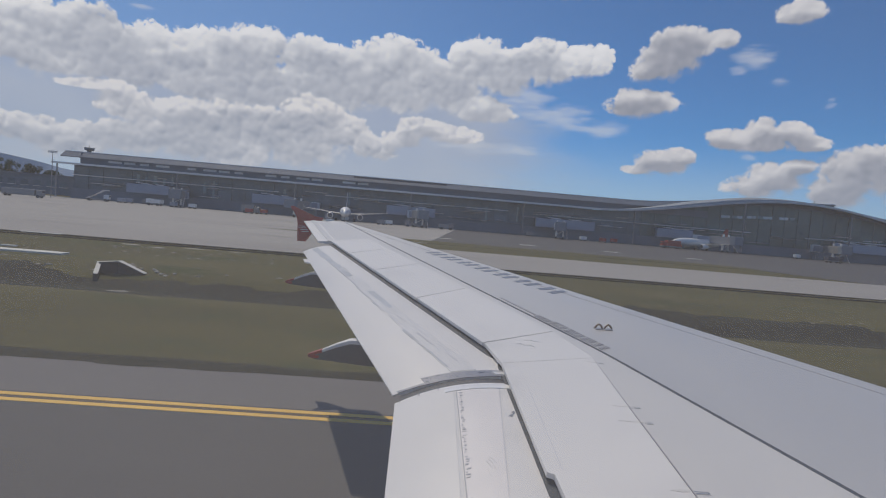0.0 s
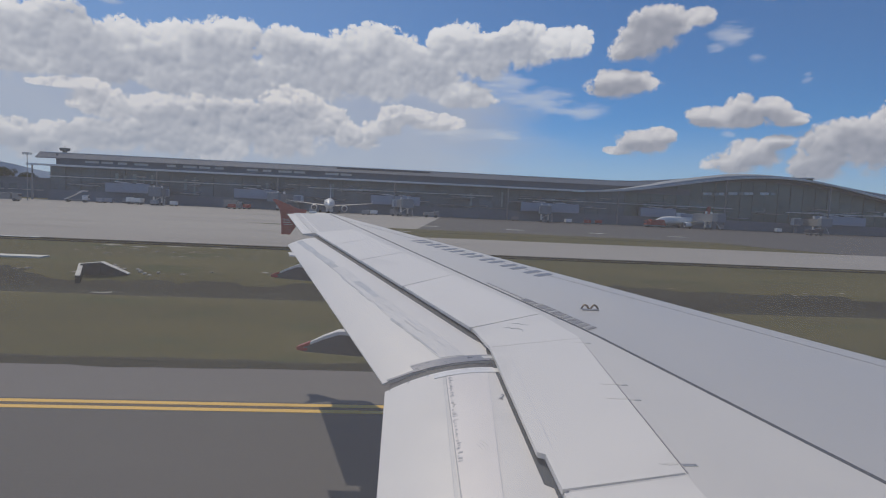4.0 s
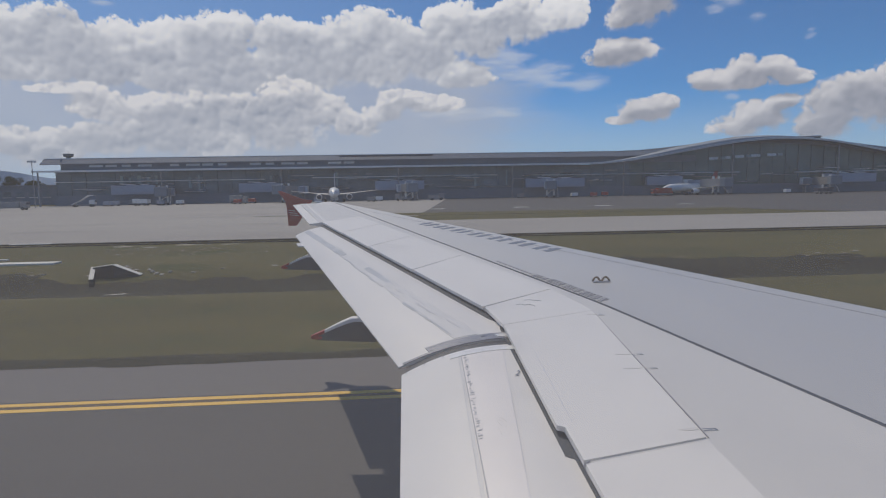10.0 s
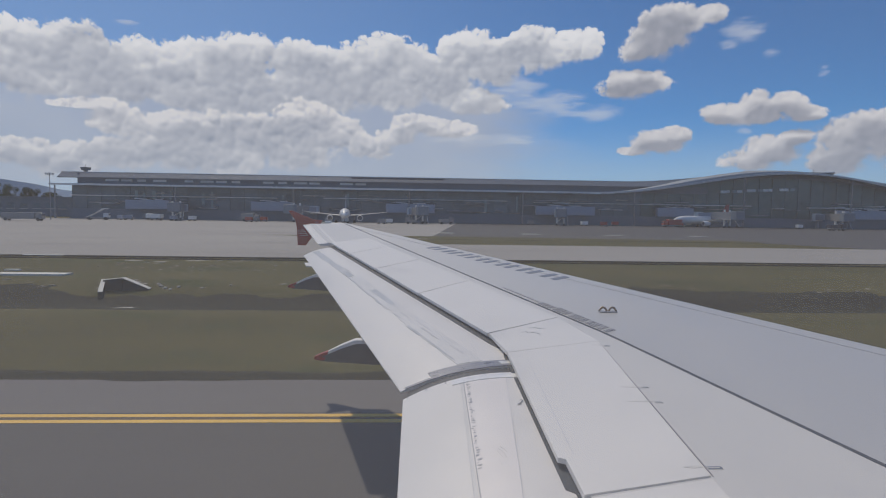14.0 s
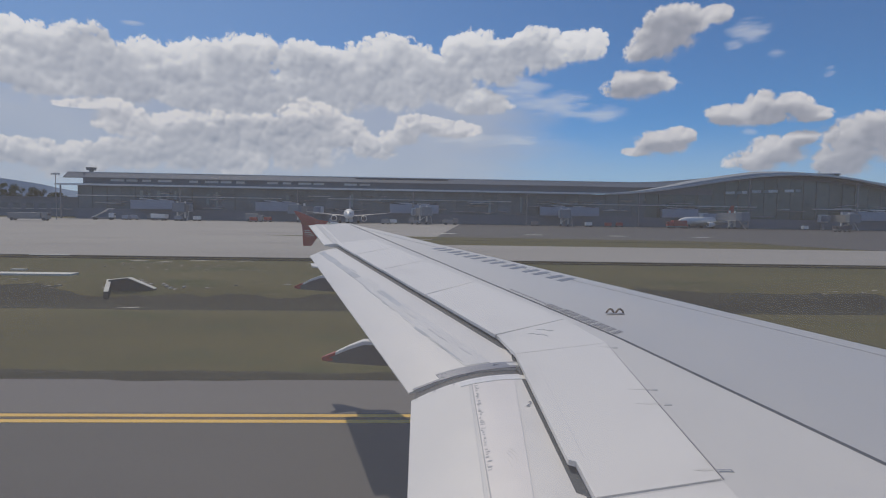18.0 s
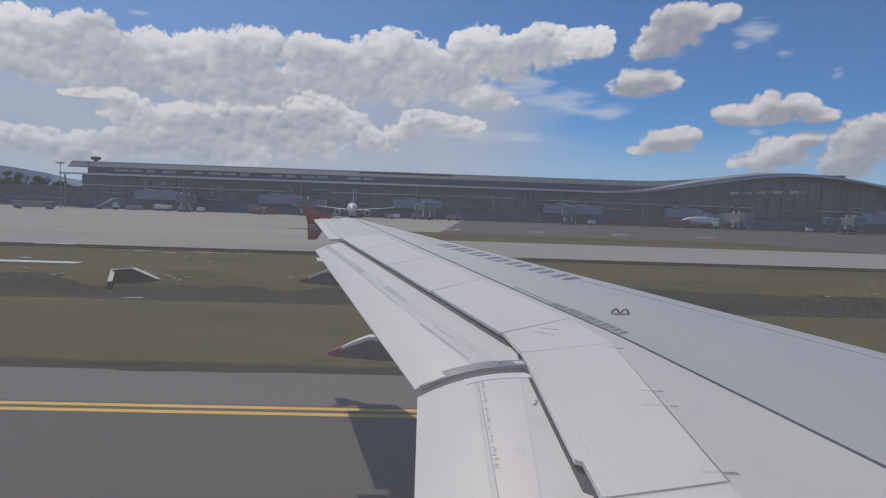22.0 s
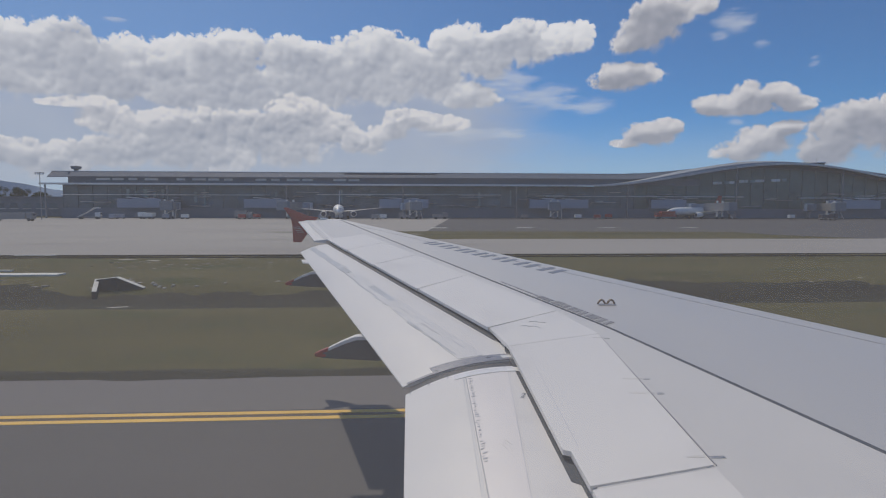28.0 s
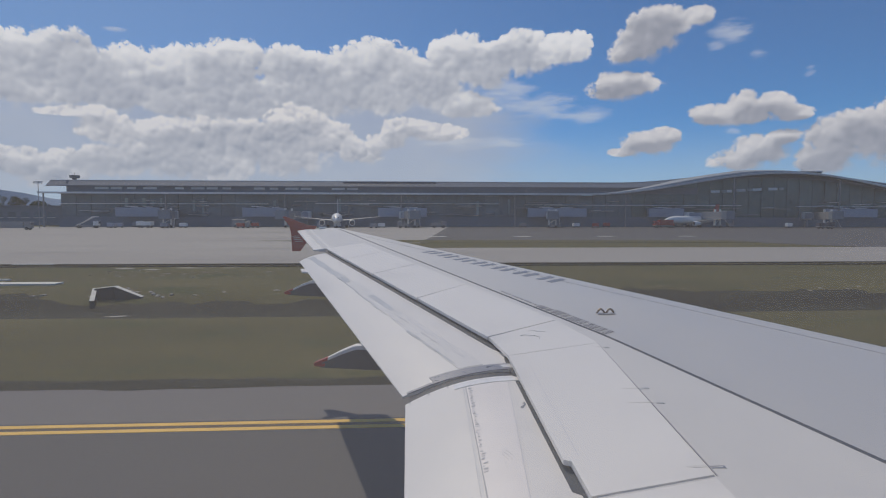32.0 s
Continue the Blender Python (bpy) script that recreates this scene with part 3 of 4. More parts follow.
    part("aileron", loft(rows), PANEL, plane)

    # flaps, run out and turned down
    def flap_line(y, outer):
        nose = (0.70 - 0.381 * (y - 4.95) if outer else 0.78) + 0.22
        return nose, flap_te(y) if outer else -0.05

    def flap_h(s, y):
        v = max(0.0, (s - 0.21) / 0.79)
        h = -0.042 - (0.21 - 0.008 * (y - 4)) * v ** 2.2
        return h - 0.12 * (1 - s / 0.21) ** 2 if s < 0.21 else h

    def flap_rings(y0, y1, n, outer):
        rows = []
        for i in range(n + 1):
            y = lerp(y0, y1, i / n)
            nose, tail = flap_line(y, outer)
            up, down = [], []
            for k in range(17):
                s = k / 16
                x = lerp(nose, tail, s)
                h = flap_h(s, y)
                up.append((x, y, top(x, y) + h))
                down.append((x, y, top(x, y) + h - 0.010 - 0.15 * math.sin(math.pi * min(1, s + 0.02)) ** 0.8 * (1 - 0.6 * s)))
            rows.append(up + down[::-1])
        return rows

    part("outboard_flap", loft(flap_rings(4.32, 10.70, 16, True)), FLAP, plane, "white outboard flap, lowered", smooth=True)
    part("inboard_flap", loft(flap_rings(-0.4, 4.17, 10, False)), FLAP, plane, "white inboard flap, lowered", smooth=True)

    def on_flap(sa, sb, y0, y1, outer, n=14, lift=0.004, wobble=0.0):
        """A strip on a flap, from chord shares sa at y0 to sb at y1."""
        rows = []
        for i in range(n + 1):
            t = i / n
            y = lerp(y0, y1, t)
            nose, tail = flap_line(y, outer)
            lo, hi = lerp(sa[0], sb[0], t) + wobble * noise.noise((y * 2, 1, 0)), lerp(sa[1], sb[1], t) + wobble * noise.noise((y * 2.5, 7, 0))
            row = []
            for k in range(7):
                s = lerp(lo, hi, k / 6)
                x = lerp(nose, tail, s)
                row.append((x, y, top(x, y) + flap_h(s, y) + lift))
            rows.append(row + [(p[0], p[1], p[2] - 0.006) for p in row[::-1]])
        return loft(rows)

    part("flap_band", on_flap((0.575, 0.665), (0.675, 0.80), 8.1, 10.6, True, 24, 0.0035, wobble=0.02), BAND, plane, "worn blue-grey band along the flap", smooth=True)
    part("flap_band", on_flap((0.44, 0.605), (0.515, 0.675), 4.46, 8.08, True, 30, 0.003, 0.025), PALE_BAND, plane, "pale worn band along the flap", smooth=True)
    part("flap_patch", on_flap((0.515, 0.57), (0.525, 0.60), 6.35, 7.15, True, 8, 0.0042, 0.015), BAND, plane, smooth=True)
    smear = random.Random(31)
    for k in range(26):
        y = smear.uniform(4.5, 8.4)
        low_edge = k % 3 < 2
        c = lerp(0.598, 0.668, (y - 4.46) / 3.6) + smear.uniform(-0.012, 0.008) if low_edge else lerp(0.46, 0.54, (y - 4.46) / 3.6) + smear.uniform(0.0, 0.08)
        w, n = smear.uniform(0.006, 0.016), smear.uniform(0.08, 0.42)
        part("flap_smear", on_flap((c, c + 0.4 * w), (c + 0.012, c + 0.012 + w), y, y + n, True, 8, 0.0048, 0.012), BAND if low_edge else MARK, plane, smooth=True)
    part("flap_sheet", on_flap((0.50, 0.63), (0.29, 0.58), 1.9, 4.05, False, 10, 0.003), GLOSSY, plane, "glossy sheet on the inboard flap", smooth=True)
    part("flap_joint", on_flap((0.63, 0.637), (0.58, 0.585), 1.9, 4.05, False, 10, 0.004), FAINT, plane)
    part("flap_joint", on_flap((0.496, 0.50), (0.288, 0.292), 1.9, 4.05, False, 10, 0.004), MARK, plane)
    part("flap_strip", on_flap((0.638, 0.655), (0.587, 0.603), 2.2, 4.05, False, 10, 0.003), PALE_BAND, plane, "pale grey stencilled strip", smooth=True)
    part("flap_joint", on_flap((0.652, 0.656), (0.600, 0.604), 2.3, 4.05, False, 10, 0.004), MARK, plane)
    rng = random.Random(12)
    for i in range(46):
        y = 2.88 + 0.0262 * i + rng.uniform(-0.004, 0.004)
        c = lerp(0.607, 0.567, i / 45) + rng.uniform(-0.004, 0.004)
        w, d = rng.uniform(0.010, 0.030), rng.uniform(-0.006, 0.006)
        if i % 5 != 4:
            part("stencil_mark", on_flap((c - w, c - 0.004), (c - w + d, c - 0.004 + d), y, y + rng.uniform(0.007, 0.015), False, 1, 0.0055), FAINT if i % 2 else MARK, plane)
    # pale patches paint the sun's glare on the glossy sheet
    for c, y, w, k in ((0.452, 3.00, 0.018, 0.025), (0.440, 3.02, 0.014, 0.03), (0.470, 2.98, 0.016, 0.02), (0.462, 2.94, 0.02, -0.01), (0.448, 2.96, 0.012, 0.015), (0.480, 2.90, 0.012, 0.01)):
        part("bare_scuff", on_flap((c, c + 0.012), (c + k, c + k + w), y - 0.03, y + 0.04, False, 7, 0.0055, 0.03), GLARE, plane, smooth=True)
    # rounded end ribs at the kink; pale strips paint glints, dark one gap shade
    for y0, y1, s0, s1, lift, mat, outer in ((4.318, 4.345, 0.16, 0.97, 0.006, RIB, True), (4.345, 4.44, 0.16, 0.80, 0.005, RIB, True), (4.345, 4.40, 0.20, 0.36, 0.009, EDGE_GLINT, True), (4.06, 4.135, 0.16, 0.66, 0.006, EDGE_GLINT, False), (4.135, 4.172, 0.16, 0.97, 0.000, RIB, False), (4.172, 4.316, 0.16, 0.97, -0.022, KINK_SHADE, False)):
        part("flap_end_rib", on_flap((s0, s1), (s0, s1), y0, y1, outer, 1, lift), mat, plane, smooth=True)
    # dark strips stand in for the shaded slot under the spoilers
    part("gap_seal", ribbon(lambda y: spoiler_te(y) - (0.028 if y < 4.7 else 0.058), lambda y: spoiler_te(y) + 0.30, 2.60, 10.9, -0.040, 60), RUBBER_AND_SHADE, plane)
    part("gap_seal", ribbon(lambda y: spoiler_te(y) - 0.028 + 0.04 * min(1, max(0, (2.60 - y) / 0.03)), lambda y: spoiler_te(y) + 0.30, -0.4, 2.60, -0.040, 100), RUBBER_AND_SHADE, plane)
    part("flap_tab", prism([(x, y, top(x, y) - 0.20) for x, y in ((-1.80, 9.62), (-1.60, 9.55), (-1.66, 9.86), (-1.88, 9.92))], 0.02), FLAP, plane)
    # flap track fairings
    for y, tail in ((5.72, -0.92), (9.15, -1.94), (1.2, -0.75)):
        rows = []
        for k in range(10):
            d = 1.5 * (k / 9) ** 1.3
            x = tail + d
            w = 0.022 + 0.055 * min(1, d / 0.5)
            zt = top(0, y) - 0.43 + min(0.50 * d, 0.165)
            zb = top(0, y) - 0.475 - 0.03 * min(1, d / 0.6)
            rows.append([(x, y - w, lerp(zb, zt, 0.9)), (x, y - w * 0.9, zt), (x, y + w * 0.9, zt), (x, y + w, lerp(zb, zt, 0.9)), (x, y + w * 0.6, zb), (x, y - w * 0.6, zb)])
        f = part("flap_fairing", loft(rows), PANEL, plane, "white canoe-shaped fairing under the flap", smooth=True)
        # dark shell paints the shade on the fairing's side and underside
        belly = [[(p[0] + 0.01, y + (p[1] - y) * 1.04, p[2] - 0.012) for p in (r[5], r[0], r[3], r[4])] for r in rows]
        part("fairing_belly", loft(belly), BELLY_SHADE, f, "dark shell with the underside's shade in its colour")
        r0 = rows[0]
        grow = lambda p, dx, k: (p[0] + dx, y + (p[1] - y) * k, top(0, y) - 0.465 + (p[2] - top(0, y) + 0.465) * k)
        part("fairing_tip", loft([[grow(p, -0.05, 0.7) for p in r0], [grow(p, -0.004, 1.3) for p in r0], [(p[0] + 0.001, y + (p[1] - y) * 1.05, p[2] + 0.003) for p in rows[1]]]), RED, f, "dull red tip")
    # wing tip fence
    outline = ((-2.40, 4.15), (-2.65, 4.18), (-3.20, 4.40), (-3.28, 4.39), (-3.10, 4.15), (-3.06, 3.95), (-3.04, 3.50), (-2.83, 3.50), (-2.58, 3.86))
    bm = bmesh.new()
    a = [bm.verts.new((x, 15.02, z)) for x, z in outline]
    b = [bm.verts.new((x, 15.07, z)) for x, z in outline]
    bm.faces.new(a), bm.faces.new(b[::-1])
    for k in range(len(a)):
        bm.faces.new((a[k], b[k], b[(k + 1) % len(a)], a[(k + 1) % len(a)]))
    part("wingtip_fence", bm, RED, plane, "dull red arrow-shaped wingtip fence")
    part("tip_light", box(-2.35, -2.15, 14.98, 15.05, 4.08, 4.13, 0.02), GLASS_PALE, plane)
    for i in range(4):
        y = 13.3 + 0.35 * i
        x = -1.82 - 0.275 * (y - 10.95)
        part("static_wick", tube((x + 0.02, y, top(0, y) - 0.13), (x - 0.16, y + 0.01, top(0, y) - 0.14), 0.008, 0.004, 6), WHITE, plane)
    # airline title on the wing, as plain bars
    for i in range(7):
        bx, by = lerp(0.22, 1.74, i / 6), lerp(10.48, 7.80, i / 6)
        for k in (0, 1):
            a = 0.22 * k
            ux, uy = bx + 0.49 * a, by - 0.87 * a
            pts = [(ux, uy), (ux + 0.25, uy + 0.20), (ux + 0.30, uy + 0.11), (ux + 0.05, uy - 0.09)]
            part("title_bar", prism([(px, py, top(px, py) + 0.004) for px, py in pts], 0.008), INK, plane)
    # small stencilled lines beside the seam
    for row in range(4):
        for k in range(22):
            y = 5.08 + 0.088 * k + 0.02 * row
            if (y > 6.2 and row != 1) or (row == 3 and k > 9):
                continue
            x = seam(y) + 0.05 + 0.036 * row
            w = 0.045 + 0.012 * ((k * 7 + row * 3) % 3)
            pts = [(x, y), (x + 0.016, y), (x + 0.016 - 0.36 * w, y + w), (x - 0.36 * w, y + w)]
            part("stencil_line", prism([(px, py, top(px, py) + 0.009) for px, py in pts], 0.012), STENCIL, plane)
    # grease thrown back from the hinge fittings
    for x, y, w, n in ((1.38, 3.50, 0.16, 0.012), (1.42, 3.74, 0.14, 0.010), (1.36, 2.70, 0.10, 0.016), (1.52, 4.66, 0.08, 0.010)):
        part("grease_smudge", prism([(px, py, top(px, py) + 0.0158) for px, py in ((x, y - 0.2 * n), (x + 0.5 * w, y - n), (x + w, y - 0.5 * n), (x + w, y + 0.6 * n), (x + 0.4 * w, y + 0.5 * n))], 0.0025), SMUDGE, plane)
    text = bpy.data.curves.new("number", "FONT")
    text.body, text.size = "2", 0.10
    flat = new("number_curve", text)
    mesh = bpy.data.meshes.new_from_object(flat)
    bpy.data.objects.remove(flat)
    nose, tail = flap_line(3.6, False)
    for v in mesh.vertices:
        x, y = 0.62 * (v.co.x - 0.028), 1.15 * (v.co.y - 0.035)
        a = math.radians(-24)
        wx, wy = 0.725 + x * math.cos(a) - y * math.sin(a), 3.62 + x * math.sin(a) + y * math.cos(a)
        v.co = (wx, wy, top(wx, wy) + flap_h((nose - wx) / (nose - tail), wy) + 0.004)
    n = new("flap_number", mesh)
    mesh.materials.append(INK)
    n.parent = plane
    # rope attachment rings
    part("ring_base", box(1.945, 2.135, 5.79, 5.87, top(0, 5.83), top(0, 5.83) + 0.008, 0.003), FAINT, plane)
    for x in (1.99, 2.09):
        pts = [(x - 0.042, 0.0), (x - 0.022, 0.03), (x - 0.008, 0.04), (x + 0.008, 0.04), (x + 0.022, 0.03), (x + 0.042, 0.0)]
        bm = bmesh.new()
        for p, q in zip(pts, pts[1:]):
            tube((p[0], 5.83, top(0, 5.83) + 0.008 + p[1]), (q[0], 5.83, top(0, 5.83) + 0.008 + q[1]), 0.011, n=8, bm=bm)
        part("rope_ring", bm, BRONZE, plane, "small bronze rope attachment ring")
    # fuselage behind the viewer, on its wheels
    prof = [(-19.5, 0.15, 5.0), (-17, 0.75, 4.75), (-13, 1.4, 4.3), (-8, 1.9, 3.95), (-4, 1.98, 3.9), (-0.24, 1.98, 3.9), (0.24, 1.98, 3.9), (10, 1.98, 3.9), (13, 1.85, 3.85), (15.2, 1.45, 3.7), (16.6, 0.85, 3.5), (17.3, 0.2, 3.35)]
    mid = math.asin(0.5 / 1.98)
    angles = [mid - 0.105, mid + 0.105] + [mid + 0.105 + (math.tau - 0.21) * k / 39 for k in range(1, 39)]
    bm = loft([[(x, -1.78 + r * math.cos(a), z + r * math.sin(a)) for a in angles] for x, r, z in prof])
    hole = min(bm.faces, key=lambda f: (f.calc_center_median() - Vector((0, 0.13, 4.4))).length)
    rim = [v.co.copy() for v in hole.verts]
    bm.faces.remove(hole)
    part("fuselage", bm, HULL, plane, "plain white fuselage", smooth=True)
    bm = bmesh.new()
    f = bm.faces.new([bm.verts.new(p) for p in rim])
    pane = part("window_pane", bm, PANE, plane, "acrylic cabin window pane with an added haze veil")
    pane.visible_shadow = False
    for x, y, zt in ((0.9, 1.1, 2.9), (0.9, -4.6, 2.6), (12.5, -1.78, 2.3)):
        leg = part("landing_gear", tube((x, y, 0.5), (x, y, zt), 0.13, 0.16, 14), STEEL, plane)
        for s in (-0.42, 0.42):
            part("wheel", tube((x, y + s - 0.17, 0.57), (x, y + s + 0.17, 0.57), 0.57, n=28), BLACK, leg)


build_wing()


# ---- terminal building ----
def bell(u):
    return 0.5 * (1 + math.cos(math.pi * u)) if abs(u) < 1 else 0.0


def eave(x):
    """Lower roof edge, sweeping up over the central hall."""
    return 14.5 + 9.9 * bell((x - 168) / 92) - (2.2 if x > 168 else 0) * (1 - bell((x - 168) / 92))


def crest(x):
    return (19.7 if x < 168 else 18.6) + (5.3 if x < 168 else 6.4) * bell((x - 168) / 72) ** 0.85


def build_terminal():
    tb = thing("terminal_building", "long low dark glass airport terminal with a curved central roof", "building")
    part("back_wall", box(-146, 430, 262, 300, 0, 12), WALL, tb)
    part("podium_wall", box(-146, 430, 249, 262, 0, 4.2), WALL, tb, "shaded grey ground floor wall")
    # glazed front, pane by pane
    x, i = -146.0, 0
    while x < 428:
        h = eave(x + 3) - 0.6
        rows = [4.2, 8.2, min(11.6, h - 0.5), h]
        if h > 17:
            rows = [4.2, 8.2, 12.0, 15.4, h]
        for z0, z1 in zip(rows, rows[1:]):
            part("glass_pane", box(x + 0.01, x + 5.99, 251.0 + 0.1 * ((i * 7) % 3), 251.4, z0 + 0.01, z1 - 0.01), HALL_GLASS if 96 < x < 246 else GLASS, tb)
        part("mullion", box(x - 0.05, x + 0.05, 250.8, 251.4, 4.2, h), GLASS, tb)
        x += 6.0
        i += 1
    for x0, x1, z in ((-146, -60, 9.6), (-40, 40, 9.9), (60, 150, 9.4), (176, 226, 9.0), (230, 428, 8.2)):
        part("facade_ledge", box(x0, x1, 249.6, 250.9, z, z + 0.35), FASCIA, tb)
    # canopy and roofs
    def strip(fa, fb, ya, yb, x0, x1, thick, n):
        rows = []
        for k in range(n + 1):
            x = lerp(x0, x1, k / n)
            rows.append([(x, ya, fa(x)), (x, yb, fb(x)), (x, yb, fb(x) - thick), (x, ya, fa(x) - thick)])
        return loft(rows)

    rows = []
    for k in range(97):
        x = -146 + 6 * k
        rows.append([(x, 252.8, 4.2), (x, 252.8, eave(x) - 0.6), (x, 253.4, eave(x) - 0.6), (x, 253.4, 4.2)])
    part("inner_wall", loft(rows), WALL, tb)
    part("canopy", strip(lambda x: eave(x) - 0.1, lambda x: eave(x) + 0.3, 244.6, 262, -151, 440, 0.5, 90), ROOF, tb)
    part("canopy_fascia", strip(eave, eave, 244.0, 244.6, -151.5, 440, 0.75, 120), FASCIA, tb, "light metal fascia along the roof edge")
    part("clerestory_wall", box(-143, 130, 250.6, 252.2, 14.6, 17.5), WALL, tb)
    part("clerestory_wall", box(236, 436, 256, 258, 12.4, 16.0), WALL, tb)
    for i in range(17):
        x = -132 + 6.6 * i
        if i in (4, 9, 14):
            continue
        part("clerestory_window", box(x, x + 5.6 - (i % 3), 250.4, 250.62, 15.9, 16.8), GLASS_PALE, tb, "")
    part("upper_roof", strip(lambda x: crest(x) - 2.3, crest, 249.0, 252.5, -151, 168, 0.35, 40), ROOF, tb, "sloping blue-grey metal upper roof")
    part("upper_roof", strip(lambda x: crest(x) - 2.9, crest, 249.0, 252.5, 168, 440, 0.35, 40), ROOF, tb, "sloping blue-grey metal upper roof")
    part("upper_roof_edge", strip(lambda x: crest(x) + 0.15, lambda x: crest(x) + 0.15, 252.3, 253, -151.3, 440, 0.28, 60), FASCIA, tb)
    part("roof_deck", strip(lambda x: crest(x) - 0.1, lambda x: crest(x) - 0.1, 252.6, 296, -151, 440, 0.4, 60), ROOF, tb)
    part("upper_roof_end", box(-143.6, -143.1, 250.6, 296, 14.6, 19.2), WALL, tb)
    rows = []
    for k in range(61):
        x = lerp(80, 256, k / 60)
        w = 1.9 * min(1.0, 2.2 * bell((x - 168) / 92)) * (1.0 if x < 145 else max(0.12, 1 - (x - 145) / 40))
        rows.append([(x, 243.9, eave(x) - 0.5), (x, 244.4, eave(x) + 0.5 * w), (x, 247, eave(x) + w), (x, 250, eave(x) + w), (x, 250, eave(x) - 0.5)])
    part("hall_roof_edge", loft(rows), ROOF_EDGE, tb, "curved dull metal roof edge over the central hall")
    plant = part("roof_plant", box(181, 188, 255, 262, crest(184) - 0.6, crest(184) + 1.2, 0.1), STEEL, tb, "small plant box on the roof")
    part("plant_pipe", tube((183, 257, crest(184) + 1.2), (183, 257, crest(184) + 2.6), 0.12), STEEL, plant)
    part("roof_shade_panel", box(-28, 12, 248.9, 249.2, 18.6, 19.3), NAVY, tb)
    for x0, n, z in ((136, 4, 15.6), (148, 5, 16.3), (163, 3, 16.9)):
        for k in range(n):
            part("hall_window", box(x0 + 2.5 * k, x0 + 2.5 * k + (2.35, 1.7, 2.2)[k % 3], 250.4, 250.62, z - 0.45 + 0.10 * k, z + 0.75 + 0.10 * k), SKY_STRIP if k % 3 == 2 else GLASS_PALE, tb)
    for k in range(30):
        x = 224 + 5.4 * k
        if k % 5 != 4:
            part("clerestory_window", box(x, x + 3.6 + (k % 2), 250.4, 250.62, 9.4, 11.0), GLASS_PALE, tb)
    # pale opaque strips near the end, coloured as sky seen through clear glass
    for k, (x, w) in enumerate(((-120, 1.2), (-116.5, 0.9), (-113, 1.6), (-109, 1.0), (-105.5, 0.8), (-92, 1.2), (-88, 0.7), (-58, 1.0), (-30, 0.8), (30, 1.0), (44, 0.7))):
        part("clear_glass_strip", box(x, x + w, 250.78, 250.98, 4.6 + (k % 3), 12.2 - (k % 2)), SKY_STRIP, tb, "pale green-blue strip coloured as sky seen through glass")
    # light cladding between the gates
    for x0, x1 in ((-122, -104), (-70, -52), (-13, 8), (52, 78), (106, 122), (188, 212), (300, 330)):
        p = part("cladding_panel", box(x0, x1, 246.5, 249, 4.3, 8.2), PANEL_BLUE, tb, "pale blue-grey cladding panel")
        for k in range(5):
            a = x0 + (x1 - x0) * (0.04 + 0.17 * k)
            part("cladding_louvre", prism([(a, 246.4, 8.5 + 0.3 * (k % 3)), (a + 5.5, 246.4, 8.3 + 0.25 * (k % 2)), (a + 5.5, 249, 8.3 + 0.25 * (k % 2)), (a, 249, 8.5 + 0.3 * (k % 3))], 0.3), FASCIA if k % 2 else NAVY, p)
    rnd = random.Random(5)
    for k in range(130):
        x = rnd.uniform(-140, 410)
        w, z = rnd.uniform(2, 11), rnd.uniform(4.6, 11.5)
        part("facade_slat", prism([(x, 249.0, z), (x + w, 249.0, z + rnd.uniform(-0.4, 0.4)), (x + w, 250.4, z), (x, 250.4, z)], 0.16), (FASCIA, PANEL_BLUE, STEEL)[k % 3], tb)
    for k in range(24):
        x = -150 + 24.5 * k
        if k % 2 == 0:
            part("column", tube((x, 245.6, 0), (x, 245.6, eave(x) - 0.7), 0.38, 0.3, 12), STEEL, tb)
    return tb


def jet_bridge(x, reach=20.0, turn=18.0):
    jb = thing("jet_bridge", "grey steel passenger boarding bridge beside the terminal", "jet bridge", (x, 246, 0), turn, "boarding bridges")
    part("rotunda", tube((0, 0, 0), (0, 0, 3.4), 0.7, 0.7, 14), STEEL, jb)
    part("rotunda_cabin", tube((0, 0, 3.4), (0, 0, 6.6), 2.0, 2.0, 16), FASCIA, jb)
    part("tunnel", box(-1.5, 1.5, -reach * 0.55, -1.6, 3.7, 6.3, 0.1), PANEL_BLUE, jb)
    part("outer_tunnel", box(-1.75, 1.75, -reach, -reach * 0.45, 3.4, 6.6, 0.1), STEEL, jb)
    part("cab", box(-2.2, 2.2, -reach - 3, -reach, 3.3, 6.9, 0.3), WALL, jb)
    for s in (-1.4, 1.4):
        part("lift_column", box(s - 0.3, s + 0.3, -reach * 0.8 - 0.3, -reach * 0.8 + 0.3, 0.8, 7.6), WHITE, jb)
        part("wheel", tube((s - 0.25, -reach * 0.8, 0.55), (s + 0.25, -reach * 0.8, 0.55), 0.55, n=18), BLACK, jb)
    part("brace", tube((-1.4, -reach * 0.8, 1.6), (1.4, -reach * 0.8, 3.4), 0.12), WHITE, jb)
    part("bogie", box(-1.9, 1.9, -reach * 0.8 - 0.5, -reach * 0.8 + 0.5, 0.5, 1.0), STEEL, jb)
    for k in range(8):
        part("stair_tread", box(1.9, 2.8, -reach + 0.45 * k - 0.3, -reach + 0.45 * k + 0.05, 0.4 + 0.42 * k, 0.48 + 0.42 * k), STEEL, jb)
    part("stair_stringer", tube((2.8, -reach - 0.3, 0.2), (2.8, -reach + 3.4, 3.8), 0.09), WHITE, jb)
    return jb


